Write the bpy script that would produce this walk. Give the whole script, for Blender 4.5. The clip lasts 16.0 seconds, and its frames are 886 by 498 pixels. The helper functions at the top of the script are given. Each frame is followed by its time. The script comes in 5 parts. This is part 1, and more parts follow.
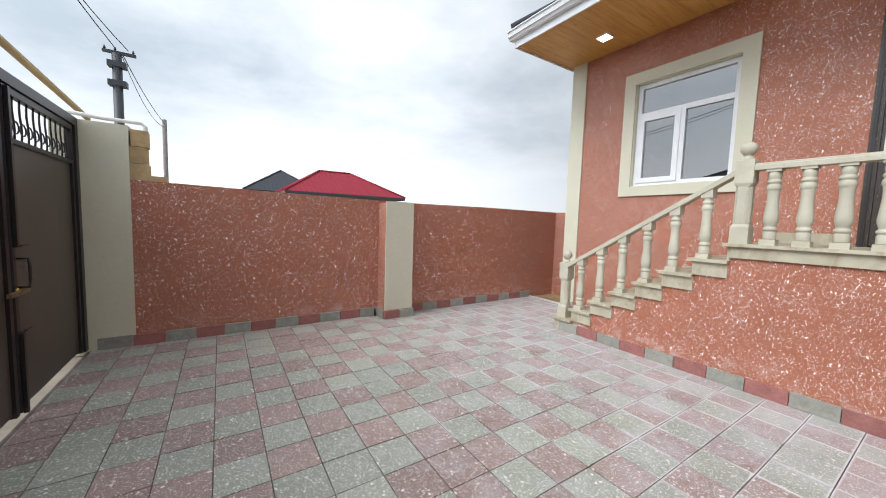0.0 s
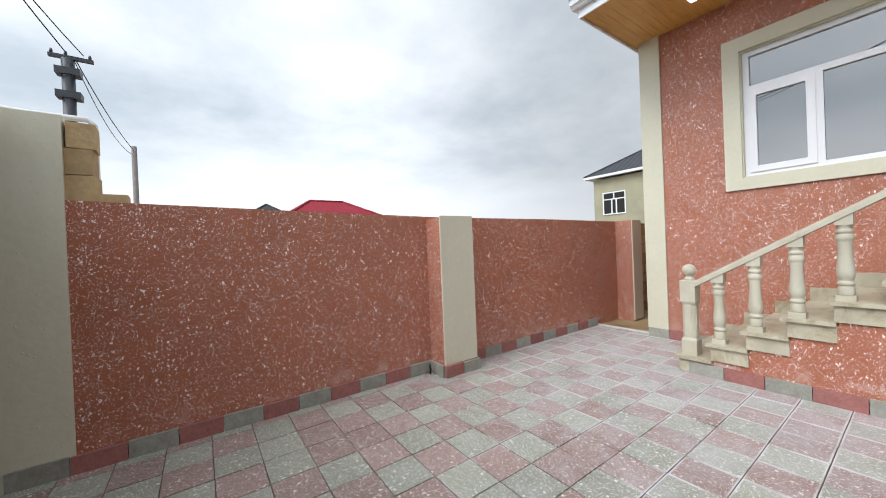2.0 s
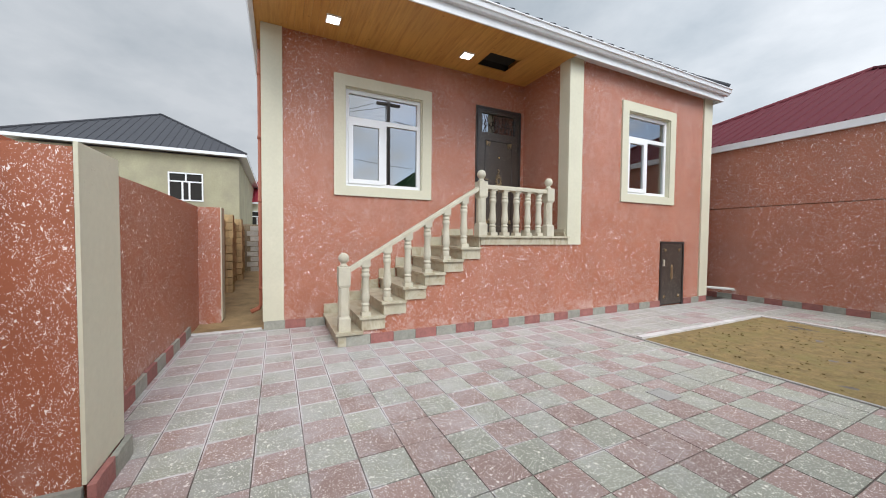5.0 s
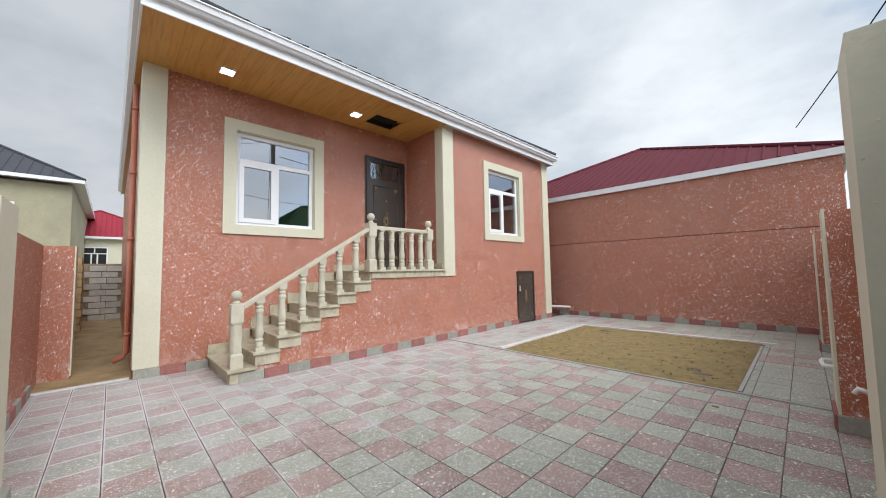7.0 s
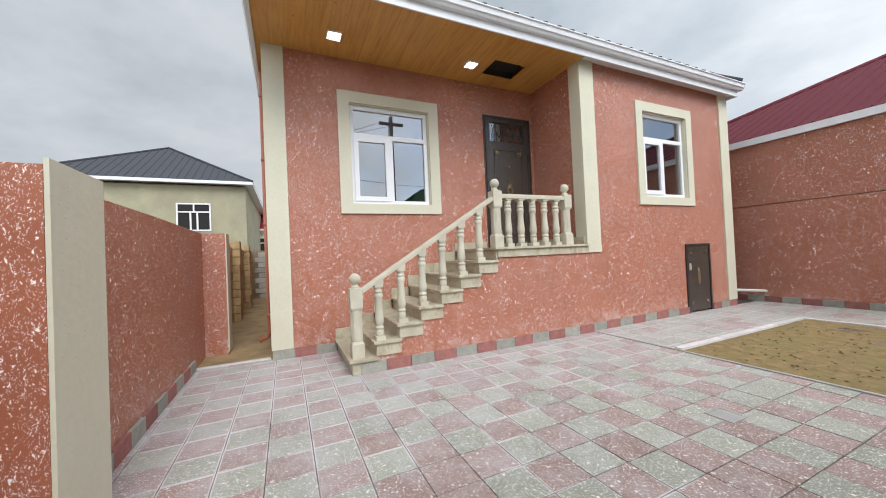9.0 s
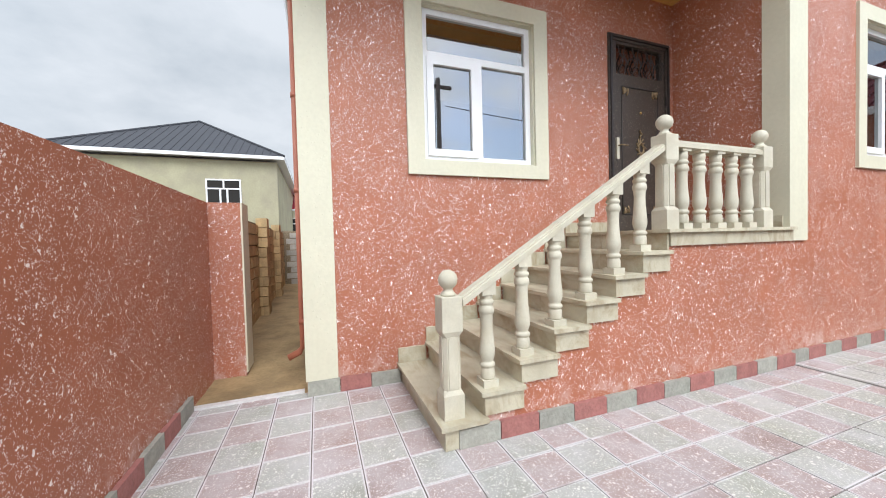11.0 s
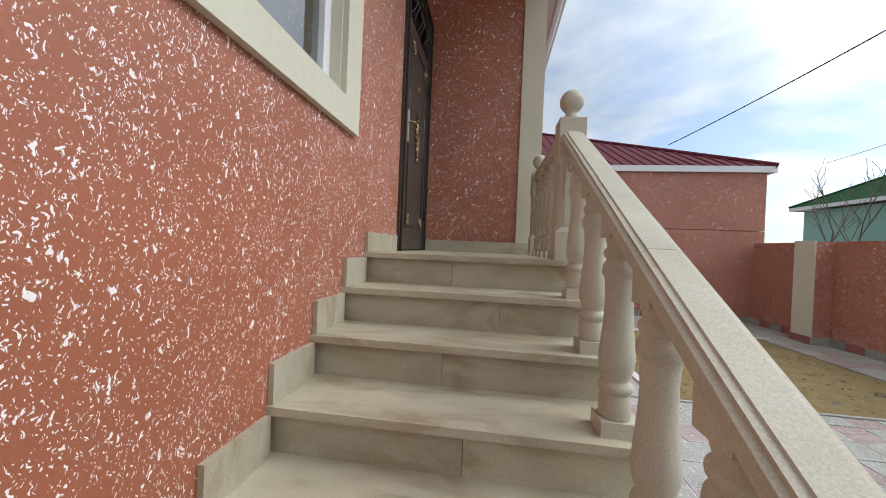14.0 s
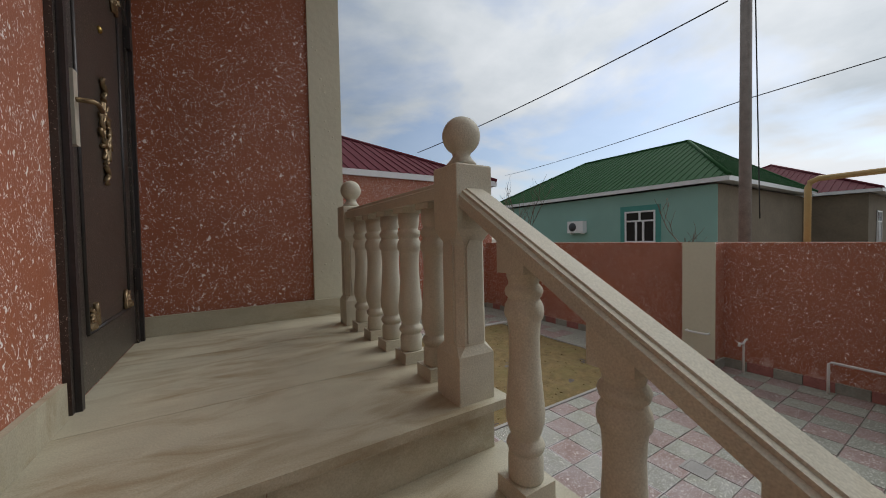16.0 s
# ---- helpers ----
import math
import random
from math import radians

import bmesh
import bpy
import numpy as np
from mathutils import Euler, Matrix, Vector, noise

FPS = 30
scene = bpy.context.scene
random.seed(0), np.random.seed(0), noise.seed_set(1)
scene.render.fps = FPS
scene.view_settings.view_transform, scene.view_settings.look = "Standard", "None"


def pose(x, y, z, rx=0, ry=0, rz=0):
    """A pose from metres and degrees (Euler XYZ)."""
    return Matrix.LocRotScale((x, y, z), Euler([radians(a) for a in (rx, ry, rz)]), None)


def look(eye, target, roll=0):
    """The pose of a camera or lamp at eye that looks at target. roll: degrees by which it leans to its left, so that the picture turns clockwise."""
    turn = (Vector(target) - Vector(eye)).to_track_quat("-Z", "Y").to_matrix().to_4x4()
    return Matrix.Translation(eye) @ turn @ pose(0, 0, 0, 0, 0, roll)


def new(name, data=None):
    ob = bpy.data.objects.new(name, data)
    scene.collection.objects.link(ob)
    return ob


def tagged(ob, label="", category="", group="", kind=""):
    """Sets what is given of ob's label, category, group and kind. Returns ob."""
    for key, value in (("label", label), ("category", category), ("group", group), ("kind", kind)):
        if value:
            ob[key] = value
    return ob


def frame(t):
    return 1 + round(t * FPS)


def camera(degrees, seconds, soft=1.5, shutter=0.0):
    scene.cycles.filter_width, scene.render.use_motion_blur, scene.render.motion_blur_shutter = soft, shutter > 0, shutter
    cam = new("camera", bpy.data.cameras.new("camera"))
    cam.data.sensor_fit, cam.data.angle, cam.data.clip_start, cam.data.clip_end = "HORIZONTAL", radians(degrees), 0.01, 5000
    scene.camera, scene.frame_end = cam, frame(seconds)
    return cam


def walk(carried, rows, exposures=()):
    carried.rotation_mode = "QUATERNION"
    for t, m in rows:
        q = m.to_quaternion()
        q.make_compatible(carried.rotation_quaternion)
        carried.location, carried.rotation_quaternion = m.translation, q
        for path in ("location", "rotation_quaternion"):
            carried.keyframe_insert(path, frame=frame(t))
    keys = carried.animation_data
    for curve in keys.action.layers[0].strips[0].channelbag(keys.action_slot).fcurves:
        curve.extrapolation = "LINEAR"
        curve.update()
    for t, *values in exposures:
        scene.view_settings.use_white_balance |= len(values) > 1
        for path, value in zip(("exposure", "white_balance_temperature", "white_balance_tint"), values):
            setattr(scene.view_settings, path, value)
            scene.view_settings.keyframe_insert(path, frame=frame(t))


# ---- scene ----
cam = camera(104.2, 16.0, soft=1.0)
PATH = [
    (0, (0.132, -0.137, 1.52), (1.215, 1.537, 1.363), 1.8),
    (0.5, (0.205, 0.265, 1.47), (1.199, 2.001, 1.474), -1.3),
    (1, (0.175, 0.727, 1.43), (1.248, 2.414, 1.392), 1.8),
    (1.5, (0.105, 1.117, 1.448), (1.342, 2.686, 1.378), 1.9),
    (2, (0.044, 1.567, 1.453), (1.197, 3.201, 1.442), -2.3),
    (2.5, (-0.107, 1.952, 1.444), (1.215, 3.449, 1.346), -1.9),
    (3, (-0.137, 2.448, 1.42), (1.222, 3.914, 1.36), -1.8),
    (3.5, (-0.046, 2.983, 1.387), (1.623, 4.086, 1.362), -1.2),
    (4, (0.044, 3.265, 1.417), (1.983, 3.743, 1.305), -0.0),
    (4.5, (0.117, 3.543, 1.407), (2.109, 3.551, 1.232), -4.9),
    (5, (-0.019, 3.855, 1.363), (1.783, 2.989, 1.296), 0.5),
    (5.2, (-0.107, 3.985, 1.349), (1.553, 2.88, 1.196), -1.5),
    (7.3, (-0.687, 4.278, 1.372), (0.75, 2.893, 1.512), -0.9),
    (7.5, (-0.673, 4.25, 1.379), (0.797, 2.897, 1.486), -0.8),
    (8, (-0.553, 4.102, 1.377), (0.993, 2.833, 1.416), 0.2),
    (8.5, (-0.191, 3.968, 1.379), (1.452, 2.832, 1.476), -1.6),
    (9, (0.276, 3.835, 1.333), (2.095, 3.004, 1.365), -2.6),
    (9.2, (0.48, 3.782, 1.343), (2.358, 3.096, 1.395), -0.4),
    (11.3, (2.552, 3.942, 1.36), (4.428, 3.251, 1.299), -1.4),
    (11.5, (2.746, 3.954, 1.363), (4.615, 3.242, 1.333), -0.7),
    (11.9, (3.139, 3.961, 1.378), (5.042, 3.346, 1.374), 0.8),
    (12, (3.236, 3.959, 1.38), (5.12, 3.288, 1.371), 1.7),
    (12.5, (3.718, 3.89, 1.421), (5.398, 2.804, 1.428), -0.4),
    (13, (4.142, 3.711, 1.448), (5.715, 2.479, 1.377), -3.0),
    (13.5, (4.539, 3.517, 1.479), (5.522, 1.781, 1.337), -0.3),
    (14, (4.8, 3.167, 1.45), (5.081, 1.187, 1.436), 2.4),
    (14.5, (5.025, 2.827, 1.52), (4.694, 0.857, 1.427), -2.0),
    (15, (5.055, 2.604, 1.636), (4.418, 0.708, 1.61), -0.4),
    (15.5, (5.104, 2.309, 1.796), (4.475, 0.414, 1.683), -0.9),
    (16, (5.075, 2.105, 1.95), (4.03, 0.403, 1.892), -1.1),
]
walk(cam, [(t, look(eye, target, roll)) for t, eye, target, roll in PATH],
     [(0.0, 0.17, 6250, 10), (4.5, 0.12, 6300, 10), (9.0, 0.15, 6300, 10), (11.5, 0.5, 6150, 10), (12.0, 0.45, 6100, 10), (12.6, 0.1, 6050, 10), (13.0, -0.05, 6000, 10),
      (13.5, 0.1, 6050, 10), (13.9, 0.03, 6100, 10), (14.4, -0.75, 6350, 10), (16.0, -0.9, 6450, 10)])

# ---- light ----
world = bpy.data.worlds.new("sky")
scene.world = world
world.use_nodes = True
SUN_EL, SUN_AZ = radians(45), radians(266)
SUN_DIR = Vector((math.sin(SUN_AZ) * math.cos(SUN_EL), math.cos(SUN_AZ) * math.cos(SUN_EL), math.sin(SUN_EL)))


def build_sky():
    nt = world.node_tree
    nt.nodes.clear()
    N, L = nt.nodes.new, nt.links.new
    out, bg = N("ShaderNodeOutputWorld"), N("ShaderNodeBackground")
    sky = N("ShaderNodeTexSky")
    sky.sky_type, sky.sun_disc, sky.sun_elevation, sky.sun_rotation = "NISHITA", False, SUN_EL, SUN_AZ
    coord, sep = N("ShaderNodeTexCoord"), N("ShaderNodeSeparateXYZ")
    L(coord.outputs["Generated"], sep.inputs[0])
    # clouds lie on a flat layer high above the ground
    up = N("ShaderNodeMath"); up.operation = "MAXIMUM"; up.inputs[1].default_value = 0.0
    L(sep.outputs["Z"], up.inputs[0])
    lift = N("ShaderNodeMath"); lift.operation = "ADD"; lift.inputs[1].default_value = 0.22
    L(up.outputs[0], lift.inputs[0])
    flat = N("ShaderNodeVectorMath"); flat.operation = "DIVIDE"
    comb = N("ShaderNodeCombineXYZ")
    for k in range(3):
        L(lift.outputs[0], comb.inputs[k])
    L(coord.outputs["Generated"], flat.inputs[0]); L(comb.outputs[0], flat.inputs[1])
    big, small = N("ShaderNodeTexNoise"), N("ShaderNodeTexNoise")
    big.inputs["Scale"].default_value, big.inputs["Detail"].default_value, big.inputs["Roughness"].default_value = 1.5, 8, 0.52
    big.inputs["Distortion"].default_value = 0.3
    small.inputs["Scale"].default_value, small.inputs["Detail"].default_value, small.inputs["Roughness"].default_value = 1.25, 8, 0.56
    shift = N("ShaderNodeVectorMath"); shift.operation = "ADD"; shift.inputs[1].default_value = (3.1, 7.7, 1.3)
    L(flat.outputs[0], big.inputs["Vector"]); L(flat.outputs[0], shift.inputs[0]); L(shift.outputs[0], small.inputs["Vector"])
    # cover is thinner towards the south west
    dot = N("ShaderNodeVectorMath"); dot.operation = "DOT_PRODUCT"; dot.inputs[1].default_value = (-0.72, -0.69, 0.0)
    L(coord.outputs["Generated"], dot.inputs[0])
    thin = N("ShaderNodeMapRange"); thin.inputs["From Min"].default_value, thin.inputs["From Max"].default_value = 0.25, 0.9
    thin.inputs["To Min"].default_value, thin.inputs["To Max"].default_value = 0.42, 0.03
    L(dot.outputs["Value"], thin.inputs["Value"])
    cov = N("ShaderNodeMath"); cov.operation = "ADD"
    L(big.outputs["Fac"], cov.inputs[0]); L(thin.outputs[0], cov.inputs[1])
    edge = N("ShaderNodeValToRGB")
    edge.color_ramp.elements[0].color = (0.3, 0.3, 0.3, 1)
    edge.color_ramp.elements[0].position, edge.color_ramp.elements[1].position = 0.46, 0.62
    L(cov.outputs[0], edge.inputs[0])
    # cloud brightness: white low down and in the thin places, grey below thick cloud
    grey = N("ShaderNodeValToRGB")
    grey.color_ramp.elements[0].position, grey.color_ramp.elements[0].color = 0.34, (6.0, 6.8, 7.5, 1)
    grey.color_ramp.elements[1].position, grey.color_ramp.elements[1].color = 0.66, (10.4, 10.8, 11.2, 1)
    L(small.outputs["Fac"], grey.inputs[0])
    low = N("ShaderNodeMapRange"); low.inputs["From Min"].default_value, low.inputs["From Max"].default_value = 0.02, 0.34
    low.inputs["To Min"].default_value, low.inputs["To Max"].default_value = 1.0, 0.0
    low.interpolation_type = "SMOOTHSTEP"
    L(sep.outputs["Z"], low.inputs["Value"])
    haze = N("ShaderNodeMix"); haze.data_type = "RGBA"; haze.inputs[7].default_value = (11.6, 11.9, 12.2, 1)
    L(low.outputs[0], haze.inputs[0]); L(grey.outputs[0], haze.inputs[6])
    blue = N("ShaderNodeVectorMath"); blue.operation = "MULTIPLY"; blue.inputs[1].default_value = (1.5, 1.6, 1.7)
    L(sky.outputs[0], blue.inputs[0])
    mix = N("ShaderNodeMix"); mix.data_type = "RGBA"
    L(edge.outputs[0], mix.inputs[0]); L(blue.outputs[0], mix.inputs[6]); L(haze.outputs[2], mix.inputs[7])
    glow = N("ShaderNodeVectorMath"); glow.operation = "DOT_PRODUCT"; glow.inputs[1].default_value = SUN_DIR
    L(coord.outputs["Generated"], glow.inputs[0])
    gain = N("ShaderNodeMapRange"); gain.interpolation_type = "SMOOTHSTEP"
    gain.inputs["From Min"].default_value, gain.inputs["From Max"].default_value = 0.3, 1.0
    gain.inputs["To Min"].default_value, gain.inputs["To Max"].default_value = 1.0, 1.75
    L(glow.outputs["Value"], gain.inputs["Value"])
    zen = N("ShaderNodeMapRange"); zen.interpolation_type = "SMOOTHSTEP"
    zen.inputs["From Min"].default_value, zen.inputs["From Max"].default_value = 0.62, 1.0
    zen.inputs["To Min"].default_value, zen.inputs["To Max"].default_value = 1.0, 1.4
    L(sep.outputs["Z"], zen.inputs["Value"])
    both = N("ShaderNodeMath"); both.operation = "MULTIPLY"
    L(gain.outputs[0], both.inputs[0]); L(zen.outputs[0], both.inputs[1])
    south = N("ShaderNodeMapRange")
    south.inputs["From Min"].default_value, south.inputs["From Max"].default_value = 0.35, 0.9
    south.inputs["To Min"].default_value, south.inputs["To Max"].default_value = 1.0, 1.15
    L(dot.outputs["Value"], south.inputs["Value"])
    three = N("ShaderNodeMath"); three.operation = "MULTIPLY"
    L(both.outputs[0], three.inputs[0]); L(south.outputs[0], three.inputs[1])
    # brighter to the north, heavier cloud to the east
    for axis, gain_to in ((1, 1.2), (0, 0.7)):
        side = N("ShaderNodeMapRange"); side.interpolation_type = "SMOOTHSTEP"
        side.inputs["From Min"].default_value, side.inputs["From Max"].default_value = 0.35, 0.95
        side.inputs["To Min"].default_value, side.inputs["To Max"].default_value = 1.0, gain_to
        L(sep.outputs[axis], side.inputs["Value"])
        more = N("ShaderNodeMath"); more.operation = "MULTIPLY"
        L(three.outputs[0], more.inputs[0]); L(side.outputs[0], more.inputs[1])
        three = more
    both = three
    lit = N("ShaderNodeVectorMath"); lit.operation = "SCALE"
    L(mix.outputs[2], lit.inputs[0]); L(both.outputs[0], lit.inputs["Scale"])
    L(lit.outputs[0], bg.inputs[0]); L(bg.outputs[0], out.inputs[0])
    bg.inputs[1].default_value = 0.078


build_sky()
sun = new("sun", bpy.data.lights.new("sun", "SUN"))
sun.data.energy, sun.data.angle, sun.data.color = 2.15, radians(36), (1.0, 0.98, 0.95)
sun.matrix_world = look(SUN_DIR * 40, (0, 0, 0))


# ---- materials ----
PX, PY, X_LINE, Y_LINE = 0.2855, 0.2915, 1.785, 2.83      # the lattice of the paving tiles


def material(name, base, rough=0.7, metal=0.0, spread=0.12, scale=6.0, bump=0.15, bump_scale=60.0, per_piece=0.0, stain=None, stain_amount=0.35, stain_scale=1.3):
    """A surface with grain, broad variation, an optional stain colour and fine relief."""
    m = bpy.data.materials.new(name)
    m.use_nodes = True
    nt = m.node_tree
    N, L = nt.nodes.new, nt.links.new
    b = nt.nodes["Principled BSDF"]
    b.inputs["Roughness"].default_value, b.inputs["Metallic"].default_value = rough, metal
    co = N("ShaderNodeTexCoord")
    geo = N("ShaderNodeNewGeometry")
    pos = geo.outputs["Position"]
    n1, n2 = N("ShaderNodeTexNoise"), N("ShaderNodeTexNoise")
    n1.inputs["Scale"].default_value, n1.inputs["Detail"].default_value = scale, 6
    n2.inputs["Scale"].default_value, n2.inputs["Detail"].default_value = bump_scale, 4
    L(pos, n1.inputs["Vector"]); L(pos, n2.inputs["Vector"])
    ramp = N("ShaderNodeMapRange")
    ramp.inputs["From Min"].default_value, ramp.inputs["From Max"].default_value = 0.25, 0.75
    ramp.inputs["To Min"].default_value, ramp.inputs["To Max"].default_value = 1 - spread, 1 + spread
    L(n1.outputs["Fac"], ramp.inputs["Value"])
    grain = N("ShaderNodeMapRange")
    grain.inputs["From Min"].default_value, grain.inputs["From Max"].default_value = 0.25, 0.75
    grain.inputs["To Min"].default_value, grain.inputs["To Max"].default_value = 1 - spread * 0.7, 1 + spread * 0.7
    L(n2.outputs["Fac"], grain.inputs["Value"])
    mul = N("ShaderNodeMath"); mul.operation = "MULTIPLY"
    L(ramp.outputs[0], mul.inputs[0]); L(grain.outputs[0], mul.inputs[1])
    value = mul.outputs[0]
    if per_piece:
        info, pr, m2 = N("ShaderNodeObjectInfo"), N("ShaderNodeMapRange"), N("ShaderNodeMath")
        m2.operation = "MULTIPLY"
        pr.inputs["To Min"].default_value, pr.inputs["To Max"].default_value = 1 - per_piece, 1 + per_piece
        L(info.outputs["Random"], pr.inputs["Value"]); L(value, m2.inputs[0]); L(pr.outputs[0], m2.inputs[1])
        value = m2.outputs[0]
    col = N("ShaderNodeVectorMath"); col.operation = "SCALE"; col.inputs[0].default_value = base
    L(value, col.inputs["Scale"])
    colour = col.outputs[0]
    if stain:
        n3, sr, mx = N("ShaderNodeTexNoise"), N("ShaderNodeMapRange"), N("ShaderNodeMix")
        n3.inputs["Scale"].default_value, n3.inputs["Detail"].default_value, n3.inputs["Roughness"].default_value = stain_scale, 7, 0.6
        sr.inputs["From Min"].default_value, sr.inputs["From Max"].default_value = 0.47, 0.68
        sr.inputs["To Max"].default_value = stain_amount
        mx.data_type = "RGBA"; mx.inputs[7].default_value = (*stain, 1)
        L(pos, n3.inputs["Vector"]); L(n3.outputs["Fac"], sr.inputs["Value"]); L(sr.outputs[0], mx.inputs[0]); L(colour, mx.inputs[6])
        colour = mx.outputs[2]
    L(colour, b.inputs["Base Color"])
    if bump:
        bp = N("ShaderNodeBump"); bp.inputs["Strength"].default_value = bump; bp.inputs["Distance"].default_value = 0.01
        L(n2.outputs["Fac"], bp.inputs["Height"]); L(bp.outputs[0], b.inputs["Normal"])
    m["colour_out"] = colour.node.name
    return m


def flecked(name, base, fleck, size=46.0, amount=0.2, rough=0.55, seed=0.0, stretch=(1, 1, 1), sheen=0.0, per_piece=0.0, dust=None, warp=0.035, edge=None, gather=0.6):
    """Plaster or terrazzo: chips of another colour scattered in a ground colour."""
    m = material(name, base, rough, spread=0.1, scale=2.2, bump=0.22, bump_scale=150, per_piece=per_piece)
    nt = m.node_tree
    N, L = nt.nodes.new, nt.links.new
    b = nt.nodes["Principled BSDF"]
    src = b.inputs["Base Color"].links[0].from_socket
    geo = N("ShaderNodeNewGeometry")
    warpn = N("ShaderNodeTexNoise"); warpn.inputs["Scale"].default_value, warpn.inputs["Detail"].default_value = 48, 2
    L(geo.outputs["Position"], warpn.inputs["Vector"])
    off = N("ShaderNodeVectorMath"); off.operation = "SUBTRACT"; off.inputs[1].default_value = (0.5, 0.5, 0.5)
    L(warpn.outputs["Color"], off.inputs[0])
    sc = N("ShaderNodeVectorMath"); sc.operation = "SCALE"; sc.inputs["Scale"].default_value = warp
    L(off.outputs[0], sc.inputs[0])
    at = N("ShaderNodeVectorMath"); at.operation = "ADD"
    L(geo.outputs["Position"], at.inputs[0]); L(sc.outputs[0], at.inputs[1])
    masks = []
    for k, (s, a, big) in enumerate(((size * 0.62, amount * 0.42, 0.36), (size, amount, 0.34), (size * 2.1, amount * 1.5, 0.4))):
        # each layer has its own chips, long and thin in a direction of its own
        turn = N("ShaderNodeMapping")
        turn.inputs["Rotation"].default_value = (0.6 + 1.3 * k, 0.9 - 0.8 * k, 0.4 + 1.7 * k)
        turn.inputs["Location"].default_value = (seed + 3.7 * k, 1.9 * k, 0.3)
        turn.inputs["Scale"].default_value = stretch
        L(at.outputs[0], turn.inputs["Vector"])
        v = N("ShaderNodeTexVoronoi"); v.inputs["Scale"].default_value = s
        L(turn.outputs[0], v.inputs["Vector"])
        pick = N("ShaderNodeSeparateColor"); L(v.outputs["Color"], pick.inputs[0])
        # chips differ in size
        reach = N("ShaderNodeMapRange"); reach.inputs["To Min"].default_value, reach.inputs["To Max"].default_value = big * 0.45, big
        L(pick.outputs[1], reach.inputs["Value"])
        gap = N("ShaderNodeMath"); gap.operation = "SUBTRACT"
        L(reach.outputs[0], gap.inputs[0]); L(v.outputs["Distance"], gap.inputs[1])
        near = N("ShaderNodeMapRange"); near.inputs["From Min"].default_value, near.inputs["From Max"].default_value = 0.0, 0.06
        L(gap.outputs[0], near.inputs["Value"])
        few = N("ShaderNodeMath"); few.operation = "LESS_THAN"
        # chips gather in drifts
        drift = N("ShaderNodeTexNoise"); drift.inputs["Scale"].default_value, drift.inputs["Detail"].default_value = 3.2 + 2.5 * k, 5
        drift.inputs["Roughness"].default_value = 0.65
        L(geo.outputs["Position"], drift.inputs["Vector"])
        dr = N("ShaderNodeMapRange"); dr.inputs["From Min"].default_value, dr.inputs["From Max"].default_value = 0.32, 0.7
        dr.inputs["To Min"].default_value, dr.inputs["To Max"].default_value = a * (1 - gather), a * (1 + 1.5 * gather)
        L(drift.outputs["Fac"], dr.inputs["Value"]); L(dr.outputs[0], few.inputs[1])
        L(pick.outputs[0], few.inputs[0])
        mm = N("ShaderNodeMath"); mm.operation = "MULTIPLY"
        L(near.outputs[0], mm.inputs[0]); L(few.outputs[0], mm.inputs[1])
        masks.append(mm.outputs[0])
    top = N("ShaderNodeMath"); top.operation = "MAXIMUM"; L(masks[1], top.inputs[0]); L(masks[2], top.inputs[1])
    mx = N("ShaderNodeMath"); mx.operation = "MAXIMUM"; L(masks[0], mx.inputs[0]); L(top.outputs[0], mx.inputs[1])
    blend = N("ShaderNodeMix"); blend.data_type = "RGBA"; blend.inputs[7].default_value = (*fleck, 1)
    L(mx.outputs[0], blend.inputs[0]); L(src, blend.inputs[6])
    colour = blend.outputs[2]
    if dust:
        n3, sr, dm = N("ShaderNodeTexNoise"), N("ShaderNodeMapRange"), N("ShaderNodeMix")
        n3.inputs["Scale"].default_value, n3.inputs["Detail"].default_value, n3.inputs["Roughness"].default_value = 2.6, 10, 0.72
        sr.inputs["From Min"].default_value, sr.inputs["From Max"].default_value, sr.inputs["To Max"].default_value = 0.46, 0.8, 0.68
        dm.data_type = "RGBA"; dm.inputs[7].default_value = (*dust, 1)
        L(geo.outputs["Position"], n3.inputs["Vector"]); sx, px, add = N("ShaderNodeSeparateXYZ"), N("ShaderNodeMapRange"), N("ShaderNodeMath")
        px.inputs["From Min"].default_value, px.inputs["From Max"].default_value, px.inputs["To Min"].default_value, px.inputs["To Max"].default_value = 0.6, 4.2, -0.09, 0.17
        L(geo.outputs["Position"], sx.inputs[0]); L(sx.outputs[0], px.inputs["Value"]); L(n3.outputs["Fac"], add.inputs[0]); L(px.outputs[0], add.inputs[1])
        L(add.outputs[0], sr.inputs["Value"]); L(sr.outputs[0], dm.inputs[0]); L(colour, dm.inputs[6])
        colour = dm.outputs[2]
    if edge:
        # pale cement left along the tile edges
        sp, mxe, er, en, em, eb = N("ShaderNodeSeparateXYZ"), N("ShaderNodeMath"), N("ShaderNodeMapRange"), N("ShaderNodeTexNoise"), N("ShaderNodeMath"), N("ShaderNodeMix")
        mxe.operation, em.operation, eb.data_type = "MAXIMUM", "MULTIPLY", "RGBA"
        step = geo.outputs["Position"]
        for operation, value in (("SUBTRACT", (X_LINE, Y_LINE, 0)), ("DIVIDE", (PX, PY, 1)), ("FRACTION", None), ("SUBTRACT", (0.5, 0.5, 0)), ("ABSOLUTE", None)):
            vm = N("ShaderNodeVectorMath"); vm.operation = operation
            if value:
                vm.inputs[1].default_value = value
            L(step, vm.inputs[0])
            step = vm.outputs[0]
        L(step, sp.inputs[0]); L(sp.outputs[0], mxe.inputs[0]); L(sp.outputs[1], mxe.inputs[1])
        er.inputs["From Min"].default_value, er.inputs["From Max"].default_value = 0.445, 0.478
